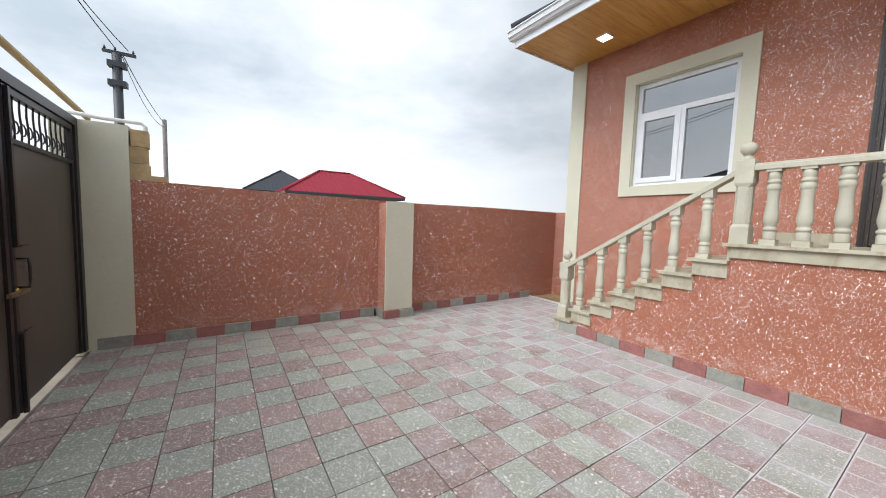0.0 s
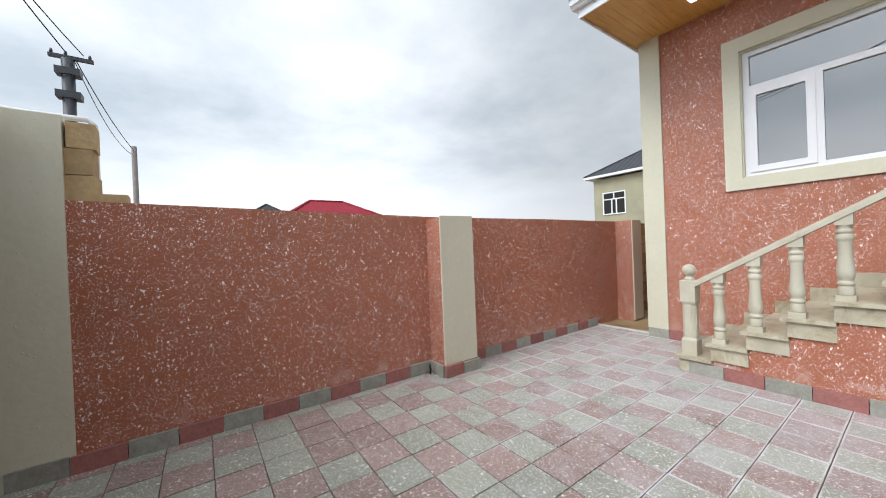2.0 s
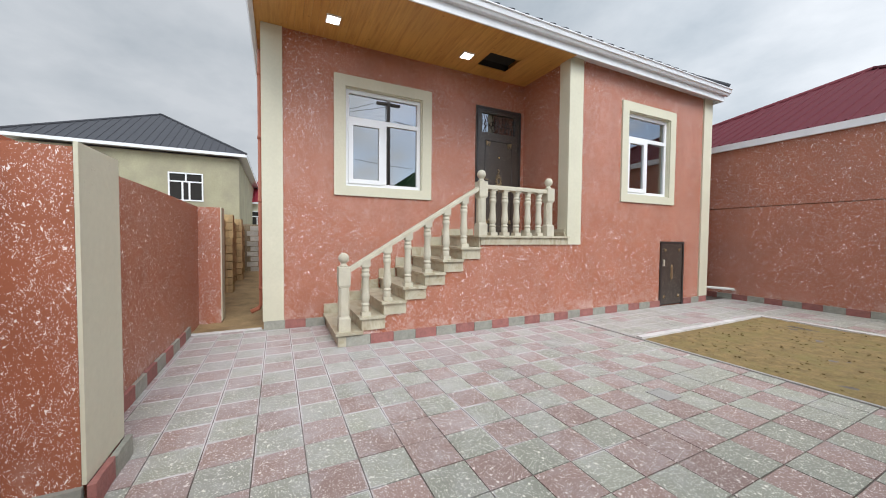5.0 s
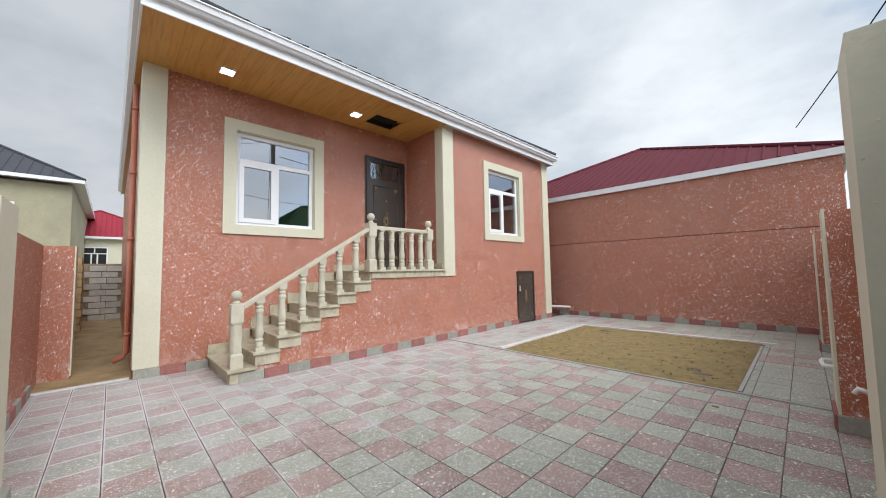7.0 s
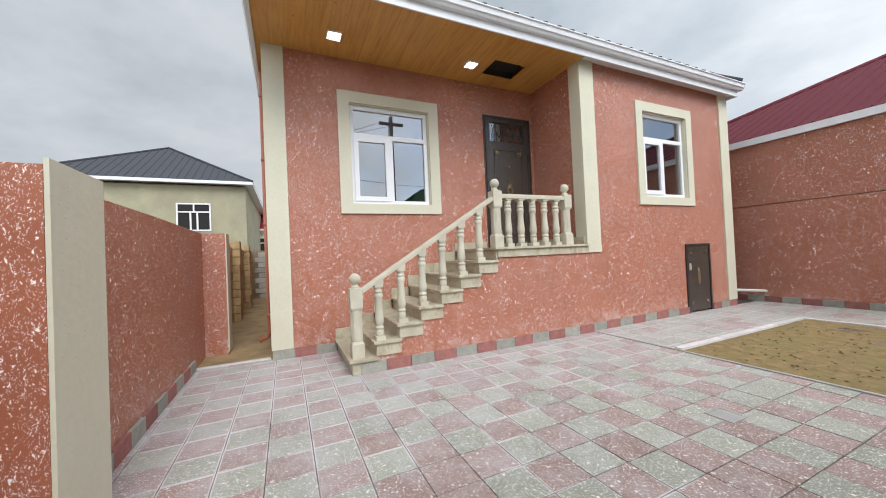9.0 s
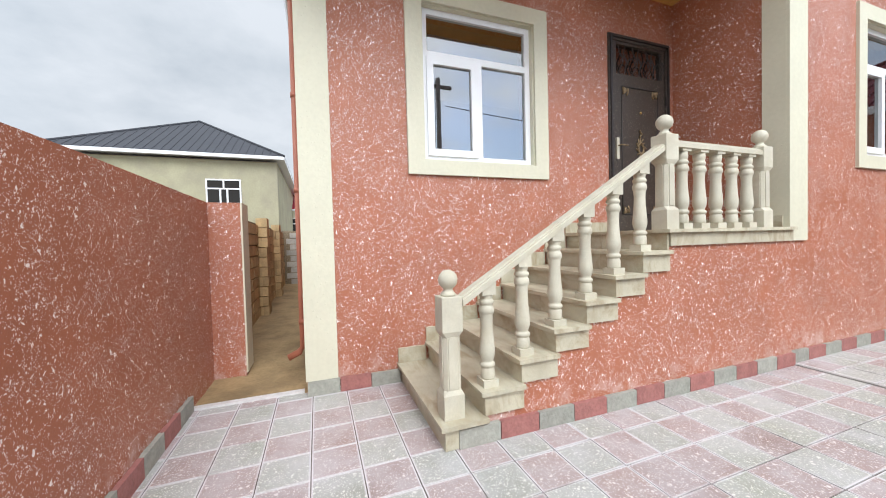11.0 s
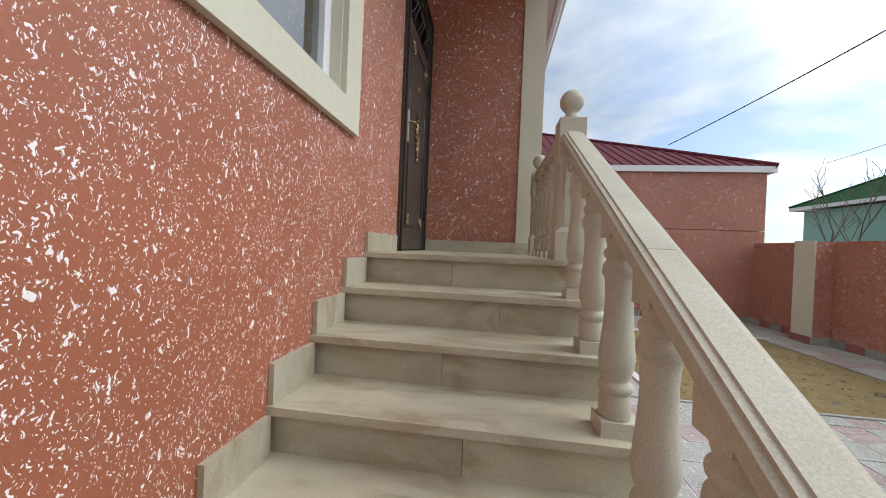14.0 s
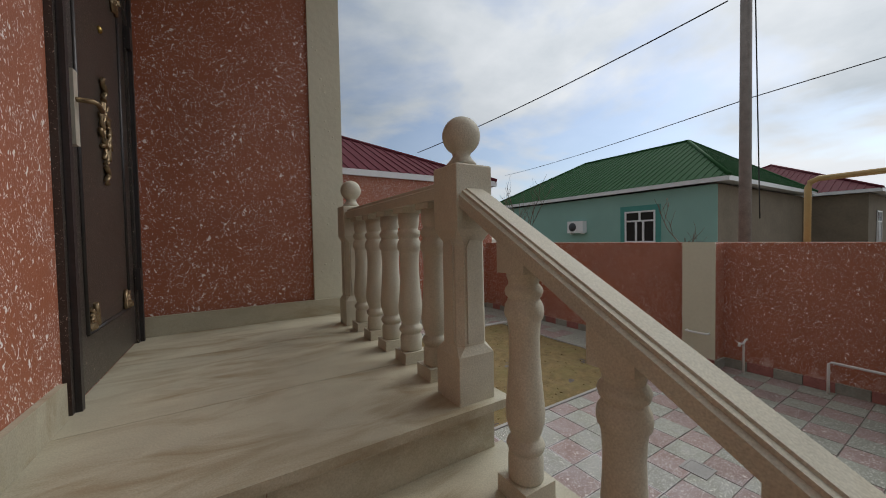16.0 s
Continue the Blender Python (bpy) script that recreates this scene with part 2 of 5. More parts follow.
        L(mxe.outputs[0], er.inputs["Value"])
        en.inputs["Scale"].default_value, en.inputs["Detail"].default_value = 2.2, 9
        L(geo.outputs["Position"], en.inputs["Vector"])
        nr = N("ShaderNodeMapRange"); nr.inputs["From Min"].default_value, nr.inputs["From Max"].default_value, nr.inputs["To Max"].default_value = 0.5, 0.66, 0.95
        ex, ep, ea = N("ShaderNodeSeparateXYZ"), N("ShaderNodeMapRange"), N("ShaderNodeMath")
        ep.inputs["From Min"].default_value, ep.inputs["From Max"].default_value, ep.inputs["To Min"].default_value, ep.inputs["To Max"].default_value = 0.8, 4.0, -0.12, 0.2
        L(geo.outputs["Position"], ex.inputs[0]); L(ex.outputs[0], ep.inputs["Value"]); L(en.outputs["Fac"], ea.inputs[0]); L(ep.outputs[0], ea.inputs[1])
        L(ea.outputs[0], nr.inputs["Value"]); L(nr.outputs[0], em.inputs[0]); L(er.outputs[0], em.inputs[1])
        eb.inputs[7].default_value = (*edge, 1)
        L(em.outputs[0], eb.inputs[0]); L(colour, eb.inputs[6])
        colour = eb.outputs[2]
    L(colour, b.inputs["Base Color"])
    bp = b.inputs["Normal"].links[0].from_node
    hsum = N("ShaderNodeMath"); hsum.operation = "ADD"
    L(bp.inputs["Height"].links[0].from_socket, hsum.inputs[0]); L(mx.outputs[0], hsum.inputs[1]); L(hsum.outputs[0], bp.inputs["Height"])
    return m


def veined(name, base, vein, rough=0.5, per_piece=0.06, grain=0.3):
    """Pale sawn limestone with slanting bedding lines, rusty bands and a pitted grain."""
    m = material(name, base, rough, spread=0.12, scale=5, bump=0.12, bump_scale=170, per_piece=per_piece)
    nt = m.node_tree
    N, L = nt.nodes.new, nt.links.new
    b = nt.nodes["Principled BSDF"]
    src = b.inputs["Base Color"].links[0].from_socket
    geo, info = N("ShaderNodeNewGeometry"), N("ShaderNodeObjectInfo")
    # every slab is cut from another place in the bed
    place = N("ShaderNodeVectorMath"); place.operation = "SCALE"; place.inputs[0].default_value = (13.0, 7.0, 29.0)
    L(info.outputs["Random"], place.inputs["Scale"])
    at = N("ShaderNodeVectorMath"); at.operation = "ADD"
    L(geo.outputs["Position"], at.inputs[0]); L(place.outputs[0], at.inputs[1])
    mp = N("ShaderNodeMapping")
    mp.inputs["Rotation"].default_value, mp.inputs["Scale"].default_value = (0.5, 0.35, 0.7), (2.6, 8, 5)
    L(at.outputs[0], mp.inputs[0])
    bands, broad, pits = N("ShaderNodeTexNoise"), N("ShaderNodeTexNoise"), N("ShaderNodeTexNoise")
    bands.inputs["Scale"].default_value, bands.inputs["Detail"].default_value, bands.inputs["Roughness"].default_value, bands.inputs["Distortion"].default_value = 1.0, 8, 0.6, 1.1
    broad.inputs["Scale"].default_value, broad.inputs["Detail"].default_value = 2.3, 5
    pits.inputs["Scale"].default_value, pits.inputs["Detail"].default_value = 240, 2
    L(mp.outputs[0], bands.inputs["Vector"]); L(at.outputs[0], broad.inputs["Vector"]); L(geo.outputs["Position"], pits.inputs["Vector"])
    r1, r2 = N("ShaderNodeMapRange"), N("ShaderNodeMapRange")
    r1.inputs["From Min"].default_value, r1.inputs["From Max"].default_value, r1.inputs["To Max"].default_value = 0.43, 0.66, 0.75
    r2.inputs["From Min"].default_value, r2.inputs["From Max"].default_value, r2.inputs["To Max"].default_value = 0.32, 0.55, 1.0
    L(bands.outputs["Fac"], r1.inputs["Value"]); L(broad.outputs["Fac"], r2.inputs["Value"])
    amount = N("ShaderNodeMath"); amount.operation = "MULTIPLY"
    L(r1.outputs[0], amount.inputs[0]); L(r2.outputs[0], amount.inputs[1])
    mx = N("ShaderNodeMix"); mx.data_type = "RGBA"; mx.inputs[7].default_value = (*vein, 1)
    L(amount.outputs[0], mx.inputs[0]); L(src, mx.inputs[6])
    pr = N("ShaderNodeMapRange")
    pr.inputs["From Min"].default_value, pr.inputs["From Max"].default_value, pr.inputs["To Min"].default_value, pr.inputs["To Max"].default_value = 0.3, 0.7, 1 - grain, 1 + grain
    L(pits.outputs["Fac"], pr.inputs["Value"])
    out = N("ShaderNodeVectorMath"); out.operation = "SCALE"
    L(mx.outputs[2], out.inputs[0]); L(pr.outputs[0], out.inputs["Scale"]); L(out.outputs[0], b.inputs["Base Color"])
    return m


def planked(name, base, dark):
    """Varnished pine boards, grain along x, with knots."""
    m = material(name, base, 0.35, spread=0.1, scale=1.5, bump=0.03, bump_scale=90)
    nt = m.node_tree
    N, L = nt.nodes.new, nt.links.new
    b = nt.nodes["Principled BSDF"]
    src = b.inputs["Base Color"].links[0].from_socket
    geo, mp, w = N("ShaderNodeNewGeometry"), N("ShaderNodeMapping"), N("ShaderNodeTexNoise")
    mp.inputs["Scale"].default_value = (1.5, 22, 22)
    w.inputs["Scale"].default_value, w.inputs["Detail"].default_value = 1.6, 5
    L(geo.outputs["Position"], mp.inputs[0]); L(mp.outputs[0], w.inputs["Vector"])
    r = N("ShaderNodeMapRange"); r.inputs["From Min"].default_value, r.inputs["From Max"].default_value, r.inputs["To Max"].default_value = 0.45, 0.75, 0.6
    L(w.outputs["Fac"], r.inputs["Value"])
    isl = N("ShaderNodeMapRange"); isl.inputs["To Min"].default_value, isl.inputs["To Max"].default_value = 0.0, 0.3
    L(geo.outputs["Random Per Island"], isl.inputs["Value"])
    v = N("ShaderNodeTexVoronoi"); v.inputs["Scale"].default_value = 4.5
    L(geo.outputs["Position"], v.inputs["Vector"])
    k = N("ShaderNodeMapRange"); k.inputs["From Min"].default_value, k.inputs["From Max"].default_value = 0.1, 0.05
    L(v.outputs["Distance"], k.inputs["Value"])
    a1, a2 = N("ShaderNodeMath"), N("ShaderNodeMath"); a1.operation, a2.operation = "ADD", "MAXIMUM"
    L(r.outputs[0], a1.inputs[0]); L(isl.outputs[0], a1.inputs[1]); L(a1.outputs[0], a2.inputs[0]); L(k.outputs[0], a2.inputs[1])
    mx = N("ShaderNodeMix"); mx.data_type = "RGBA"; mx.inputs[7].default_value = (*dark, 1)
    L(a2.outputs[0], mx.inputs[0]); L(src, mx.inputs[6]); L(mx.outputs[2], b.inputs["Base Color"])
    return m


def glass(name, tint, mirror):
    m = bpy.data.materials.new(name)
    m.use_nodes = True
    nt = m.node_tree
    nt.nodes.clear()
    N, L = nt.nodes.new, nt.links.new
    out, mx, tr, gl = N("ShaderNodeOutputMaterial"), N("ShaderNodeMixShader"), N("ShaderNodeBsdfTransparent"), N("ShaderNodeBsdfGlossy")
    tr.inputs[0].default_value = (*tint, 1)
    gl.inputs["Roughness"].default_value = 0.0
    mx.inputs[0].default_value = mirror
    L(tr.outputs[0], mx.inputs[1]); L(gl.outputs[0], mx.inputs[2]); L(mx.outputs[0], out.inputs[0])
    return m


def lamp_material(name, colour, strength):
    m = bpy.data.materials.new(name)
    m.use_nodes = True
    b = m.node_tree.nodes["Principled BSDF"]
    b.inputs["Emission Color"].default_value, b.inputs["Emission Strength"].default_value = (*colour, 1), strength
    return m


RED = flecked("red_stucco", (0.365, 0.123, 0.063), (0.94, 0.87, 0.85), 53, 0.37, 0.5, warp=0.034, stretch=(1.0, 2.1, 0.6), gather=0.85)


def lime_smears(m):
    """Pale cement smears left low on the wall above the plinth."""
    nt = m.node_tree
    N, L = nt.nodes.new, nt.links.new
    b = nt.nodes["Principled BSDF"]
    src = b.inputs["Base Color"].links[0].from_socket
    geo, sp, zr, n, nr, mu, mx = N("ShaderNodeNewGeometry"), N("ShaderNodeSeparateXYZ"), N("ShaderNodeMapRange"), N("ShaderNodeTexNoise"), N("ShaderNodeMapRange"), N("ShaderNodeMath"), N("ShaderNodeMix")
    zr.inputs["From Min"].default_value, zr.inputs["From Max"].default_value = 0.32, 0.12
    n.inputs["Scale"].default_value, n.inputs["Detail"].default_value, n.inputs["Roughness"].default_value = 4.0, 8, 0.7
    nr.inputs["From Min"].default_value, nr.inputs["From Max"].default_value, nr.inputs["To Max"].default_value = 0.5, 0.66, 0.7
    mu.operation, mx.data_type = "MULTIPLY", "RGBA"
    mx.inputs[7].default_value = (0.66, 0.52, 0.48, 1)
    L(geo.outputs["Position"], sp.inputs[0]); L(sp.outputs[2], zr.inputs["Value"]); L(geo.outputs["Position"], n.inputs["Vector"]); L(n.outputs["Fac"], nr.inputs["Value"])
    L(zr.outputs[0], mu.inputs[0]); L(nr.outputs[0], mu.inputs[1]); L(mu.outputs[0], mx.inputs[0]); L(src, mx.inputs[6]); L(mx.outputs[2], b.inputs["Base Color"])


lime_smears(RED)


def roller_chips(m):
    """Small raised crumbs scattered under the paint."""
    nt = m.node_tree
    N, L = nt.nodes.new, nt.links.new
    bp = nt.nodes["Principled BSDF"].inputs["Normal"].links[0].from_node
    geo, v, near, pick, few, both, add = N("ShaderNodeNewGeometry"), N("ShaderNodeTexVoronoi"), N("ShaderNodeMapRange"), N("ShaderNodeSeparateColor"), N("ShaderNodeMath"), N("ShaderNodeMath"), N("ShaderNodeMath")
    v.inputs["Scale"].default_value = 38
    near.inputs["From Min"].default_value, near.inputs["From Max"].default_value, near.inputs["To Max"].default_value = 0.32, 0.12, 2.4
    few.operation, both.operation, add.operation = "LESS_THAN", "MULTIPLY", "ADD"
    few.inputs[1].default_value = 0.09
    L(geo.outputs["Position"], v.inputs["Vector"]); L(v.outputs["Distance"], near.inputs["Value"]); L(v.outputs["Color"], pick.inputs[0]); L(pick.outputs[0], few.inputs[0])
    L(near.outputs[0], both.inputs[0]); L(few.outputs[0], both.inputs[1])
    L(bp.inputs["Height"].links[0].from_socket, add.inputs[0]); L(both.outputs[0], add.inputs[1]); L(add.outputs[0], bp.inputs["Height"])


CREAM = material("cream_plaster", (0.62, 0.60, 0.465), 0.6, spread=0.04, scale=2, bump=0.25, bump_scale=25)
roller_chips(CREAM)
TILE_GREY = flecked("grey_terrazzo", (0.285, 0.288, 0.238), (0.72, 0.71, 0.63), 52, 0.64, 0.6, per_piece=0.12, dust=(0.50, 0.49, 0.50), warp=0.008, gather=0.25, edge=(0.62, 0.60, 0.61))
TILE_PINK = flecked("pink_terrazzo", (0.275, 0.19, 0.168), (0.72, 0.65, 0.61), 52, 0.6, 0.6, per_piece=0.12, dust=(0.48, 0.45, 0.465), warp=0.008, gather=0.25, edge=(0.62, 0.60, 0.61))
BEDDING = material("cement_bedding", (0.105, 0.082, 0.07), 0.95, spread=0.25, scale=4, stain=(0.3, 0.28, 0.27), stain_amount=0.6)
PLINTH_GREY = material("split_grey_stone", (0.295, 0.295, 0.255), 0.85, spread=0.16, scale=12, bump=0.7, bump_scale=40, per_piece=0.14)
PLINTH_RED = material("split_red_stone", (0.30, 0.125, 0.11), 0.85, spread=0.16, scale=12, bump=0.7, bump_scale=40, per_piece=0.14)
STONE = veined("pale_limestone", (0.485, 0.452, 0.34), (0.29, 0.215, 0.12), grain=0.1, per_piece=0.1)
STONE_RAIL = veined("sawn_limestone", (0.52, 0.49, 0.39), (0.475, 0.43, 0.32), 0.65, grain=0.12)
PVC = material("white_plastic", (0.8, 0.81, 0.83), 0.3, spread=0.02, bump=0)
GUTTER = material("white_painted_metal", (0.74, 0.76, 0.78), 0.35, spread=0.04, bump=0)
GLASS = glass("window_glass", (0.42, 0.47, 0.46), 0.33)
PINE = planked("varnished_pine", (0.64, 0.36, 0.10), (0.42, 0.19, 0.04))
DOORM = flecked("dark_brown_hammered_steel", (0.05, 0.04, 0.034), (0.36, 0.31, 0.25), 120, 0.1, 0.3)
DOORM_EDGE = material("dark_steel_frame", (0.03, 0.026, 0.026), 0.4, spread=0.2, bump=0.2)
BRASS = material("brass", (0.55, 0.38, 0.12), 0.3, metal=1.0, spread=0.1, bump=0)
BRONZE = material("antique_bronze", (0.3, 0.22, 0.13), 0.4, metal=0.8, spread=0.3, scale=40, bump=0.2)
CHROME = material("satin_nickel", (0.7, 0.66, 0.55), 0.3, metal=0.4, spread=0.05, bump=0)
GATEM = material("brown_painted_steel", (0.075, 0.062, 0.05), 0.38, spread=0.08, scale=1.2, bump=0.04, bump_scale=8)
GATE_DARK = material("black_steel_tube", (0.018, 0.015, 0.016), 0.4, spread=0.1, bump=0)
ROOF_GREY = material("grey_roof_sheet", (0.062, 0.064, 0.072), 0.8, spread=0.08, bump=0)
ROOF_MAROON = material("maroon_roof_sheet", (0.115, 0.024, 0.033), 0.8, spread=0.06, bump=0)
ROOF_RED = material("red_roof_sheet", (0.27, 0.03, 0.045), 0.8, spread=0.06, bump=0)
ROOF_GREEN = material("green_roof_sheet", (0.021, 0.078, 0.026), 0.8, spread=0.08, bump=0)
OLIVE = material("bare_cement_render", (0.36, 0.34, 0.23), 0.9, spread=0.1, scale=0.9, bump=0.3, bump_scale=14, stain=(0.27, 0.25, 0.19), stain_amount=0.6, stain_scale=0.8)
TEAL = material("turquoise_paint", (0.27, 0.47, 0.42), 0.8, spread=0.05, scale=1, bump=0.1)
TEAL_DARK = material("dark_turquoise_paint", (0.08, 0.30, 0.27), 0.8, spread=0.05, bump=0.1)
BROWN_RENDER = material("brown_cement_render", (0.23, 0.19, 0.14), 0.9, spread=0.12, scale=1.2, bump=0.3, bump_scale=12)
BLOCK = material("sawn_limestone_block", (0.46, 0.33, 0.17), 0.9, spread=0.14, scale=8, bump=0.6, bump_scale=30, per_piece=0.16)
BLOCK_GREY = material("grey_limestone_block", (0.42, 0.40, 0.35), 0.9, spread=0.14, scale=8, bump=0.6, bump_scale=30, per_piece=0.14)
MORTAR = material("rough_mortar", (0.25, 0.2, 0.13), 0.95, spread=0.3, scale=20, bump=0.6, bump_scale=40)
SOIL = material("bare_brown_soil", (0.22, 0.155, 0.065), 0.95, spread=0.28, scale=9, bump=0.9, bump_scale=45, stain=(0.19, 0.16, 0.055), stain_amount=0.7, stain_scale=2.2)
SAND = material("wet_sand", (0.33, 0.235, 0.12), 0.85, spread=0.18, scale=3.5, bump=0.5, bump_scale=30, stain=(0.17, 0.12, 0.06), stain_amount=0.75, stain_scale=1.6)
KERB = material("white_dusty_stone", (0.6, 0.58, 0.57), 0.8, spread=0.14, scale=9, bump=0.3, bump_scale=60, per_piece=0.08)
CONCRETE = material("concrete", (0.36, 0.35, 0.33), 0.9, spread=0.14, scale=4, bump=0.4, bump_scale=50)
GROUND = material("dusty_street_ground", (0.25, 0.21, 0.16), 0.95, spread=0.2, scale=1.5, bump=0.4, bump_scale=10)
PIPE_YELLOW = material("ochre_gas_pipe_paint", (0.48, 0.34, 0.14), 0.5, spread=0.08, bump=0.05)
PIPE_RED = material("red_painted_pipe", (0.42, 0.15, 0.09), 0.5, spread=0.1, bump=0.1)
PIPE_WHITE = material("white_pipe", (0.75, 0.75, 0.73), 0.4, spread=0.05, bump=0)
POLE_STEEL = material("dark_steel_pole", (0.05, 0.055, 0.065), 0.5, spread=0.15, bump=0.1)
POLE_WOOD = material("weathered_concrete_pole", (0.25, 0.22, 0.2), 0.9, spread=0.2, scale=8, bump=0.4)
CABLE = material("black_cable", (0.015, 0.015, 0.015), 0.6, spread=0.05, bump=0)
DARK_ROOM = material("unlit_plaster", (0.3, 0.29, 0.27), 0.9, spread=0.08, bump=0.1)
# near-black colour stands in for the shade inside openings and behind far panes
BLACK = material("unlit_inside_black", (0.02, 0.018, 0.016), 0.9, spread=0.1, bump=0)
TWIG = material("bare_twig_bark", (0.17, 0.13, 0.1), 0.9, spread=0.2, bump=0.2)
LEAF = material("dark_pine_foliage", (0.035, 0.055, 0.025), 0.9, spread=0.3, bump=0)
for m in (ROOF_GREY, ROOF_MAROON, ROOF_RED, ROOF_GREEN):
    m.node_tree.nodes["Principled BSDF"].inputs["Specular IOR Level"].default_value = 0.15
LED = lamp_material("led_panel", (1.0, 0.97, 0.92), 9.0)


# ---- mesh tools ----
def box(bm, x0, x1, y0, y1, z0, z1):
    v = [bm.verts.new((x, y, z)) for z in (z0, z1) for y in (y0, y1) for x in (x0, x1)]
    for f in ((0, 2, 3, 1), (4, 5, 7, 6), (0, 1, 5, 4), (2, 6, 7, 3), (0, 4, 6, 2), (1, 3, 7, 5)):
        bm.faces.new([v[i] for i in f])


def soften(bm, r, segments=1):
    bmesh.ops.bevel(bm, geom=[e for e in bm.edges if len(e.link_faces) == 2 and e.calc_face_angle(0) > 0.6], offset=r, segments=segments, affect="EDGES", clamp_overlap=True)


def boxes(*dims, r=0.0):
    bm = bmesh.new()
    for d in dims:
        b = bmesh.new()
        box(b, *d)
        if r:
            soften(b, r)
        me = bpy.data.meshes.new("t")
        b.to_mesh(me)
        b.free()
        bm.from_mesh(me)
        bpy.data.meshes.remove(me)
    return bm


def lathe(bm, profile, centre=(0, 0, 0), steps=20):
    """A turned solid from (radius, height) pairs."""
    rings = []
    for r, z in profile:
        rings.append([bm.verts.new((centre[0] + r * math.cos(2 * math.pi * k / steps), centre[1] + r * math.sin(2 * math.pi * k / steps), centre[2] + z)) for k in range(steps)])
    for a, b in zip(rings, rings[1:]):
        for k in range(steps):
            bm.faces.new((a[k], a[(k + 1) % steps], b[(k + 1) % steps], b[k]))
    bm.faces.new(rings[0][::-1])
    bm.faces.new(rings[-1])
    for f in bm.faces:
        f.smooth = True


def prism(bm, outline, axis, a, b):
    """An outline of (u, v) pairs drawn out along an axis from a to b."""
    def at(u, v, w):
        return {"x": (w, u, v), "y": (u, w, v), "z": (u, v, w)}[axis]
    lo = [bm.verts.new(at(u, v, a)) for u, v in outline]
    hi = [bm.verts.new(at(u, v, b)) for u, v in outline]
    n = len(outline)
    for k in range(n):
        bm.faces.new((lo[k], lo[(k + 1) % n], hi[(k + 1) % n], hi[k]))
    bm.faces.new(lo[::-1])
    bm.faces.new(hi)
    bmesh.ops.recalc_face_normals(bm, faces=bm.faces)


def tube(bm, points, r, steps=10):
    """A round tube along a line of points."""
    pts = [Vector(p) for p in points]
    rings = []
    for i, p in enumerate(pts):
        d = (pts[min(i + 1, len(pts) - 1)] - pts[max(i - 1, 0)]).normalized()
        side = d.cross(Vector((0, 0, 1)) if abs(d.z) < 0.9 else Vector((1, 0, 0))).normalized()
        up = side.cross(d)
        rings.append([bm.verts.new(p + r * (math.cos(2 * math.pi * k / steps) * side + math.sin(2 * math.pi * k / steps) * up)) for k in range(steps)])
    for a, b in zip(rings, rings[1:]):
        for k in range(steps):
            f = bm.faces.new((a[k], a[(k + 1) % steps], b[(k + 1) % steps], b[k]))
            f.smooth = True
    bm.faces.new(rings[0][::-1])
    bm.faces.new(rings[-1])


def mesh_of(name, bm, mat):
    bmesh.ops.recalc_face_normals(bm, faces=bm.faces)
    me = bpy.data.meshes.new(name)
    bm.to_mesh(me)
    bm.free()
    me.materials.append(mat)
    return me


def part(name, bm, mat, parent=None, label=""):
    ob = new(name, mesh_of(name, bm, mat))
    if parent:
        ob.parent = parent
    return tagged(ob, label)


def thing(name, label, category, at=(0, 0, 0), group="", kind=""):
    ob = new(name)
    ob.empty_display_size = 0.1
    ob.location = at
    return tagged(ob, label, category, group, kind)


def wall(name, bm, mat, label, category="wall"):
    return tagged(part(name, bm, mat), label, category, kind="structure")


def piece(name, me, parent, at, rz=0.0):
    ob = new(name, me)
    ob.location, ob.rotation_euler = at, (0, 0, rz)
    ob.parent = parent
    return ob


def wall_with_openings(x0, x1, y0, y1, z0, z1, holes):
    """A wall in a plane of constant x, with (ya, yb, za, zb) openings right through it."""
    ys = sorted({y0, y1, *[v for h in holes for v in h[:2]]})
    dims = []
    for a, b in zip(ys, ys[1:]):
        z = z0
        for ya, yb, za, zb in sorted((h for h in holes if h[0] <= a and h[1] >= b), key=lambda h: h[2]):
            if za > z:
                dims.append((x0, x1, a, b, z, za))
            z = zb
        dims.append((x0, x1, a, b, z, z1))
    return boxes(*dims)


# ---- plan ----
FACADE, FRONT = 5.55, 4.36           # recessed porch wall, projecting block
NORTH, SOUTH, WEST = 5.0, -5.6, -1.1
CORNER_N, CORNER_S, PORCH = 4.04, -4.74, -0.58
LANDING, SOFFIT, WALL_TOP = 1.40, 4.36, 1.80
W1 = (1.43, 3.06, 2.01, 3.87)        # window with its cream surround
W2 = (-3.48, -1.88, 2.06, 3.92)
DOOR = (-0.50, 0.53, LANDING, 3.82)
HATCH = (-3.90, -3.11, 0.0, 1.32)
SUR = 0.17                           # width of the surround

# ground sheet under everything, out to the horizon
g = bmesh.new()
box(g, -400, 400, -400, 400, -0.6, -0.05)
tagged(part("ground", g, GROUND), "bare dusty ground of the street", "ground", kind="structure")

# paved yard: bedding, then the tiles at the end of the file
yard = tagged(part("pavement", boxes((WEST, 5.62, SOUTH, NORTH, -0.049, -0.006)), BEDDING), "yard of grey and pink terrazzo paving tiles", "pavement", kind="structure")

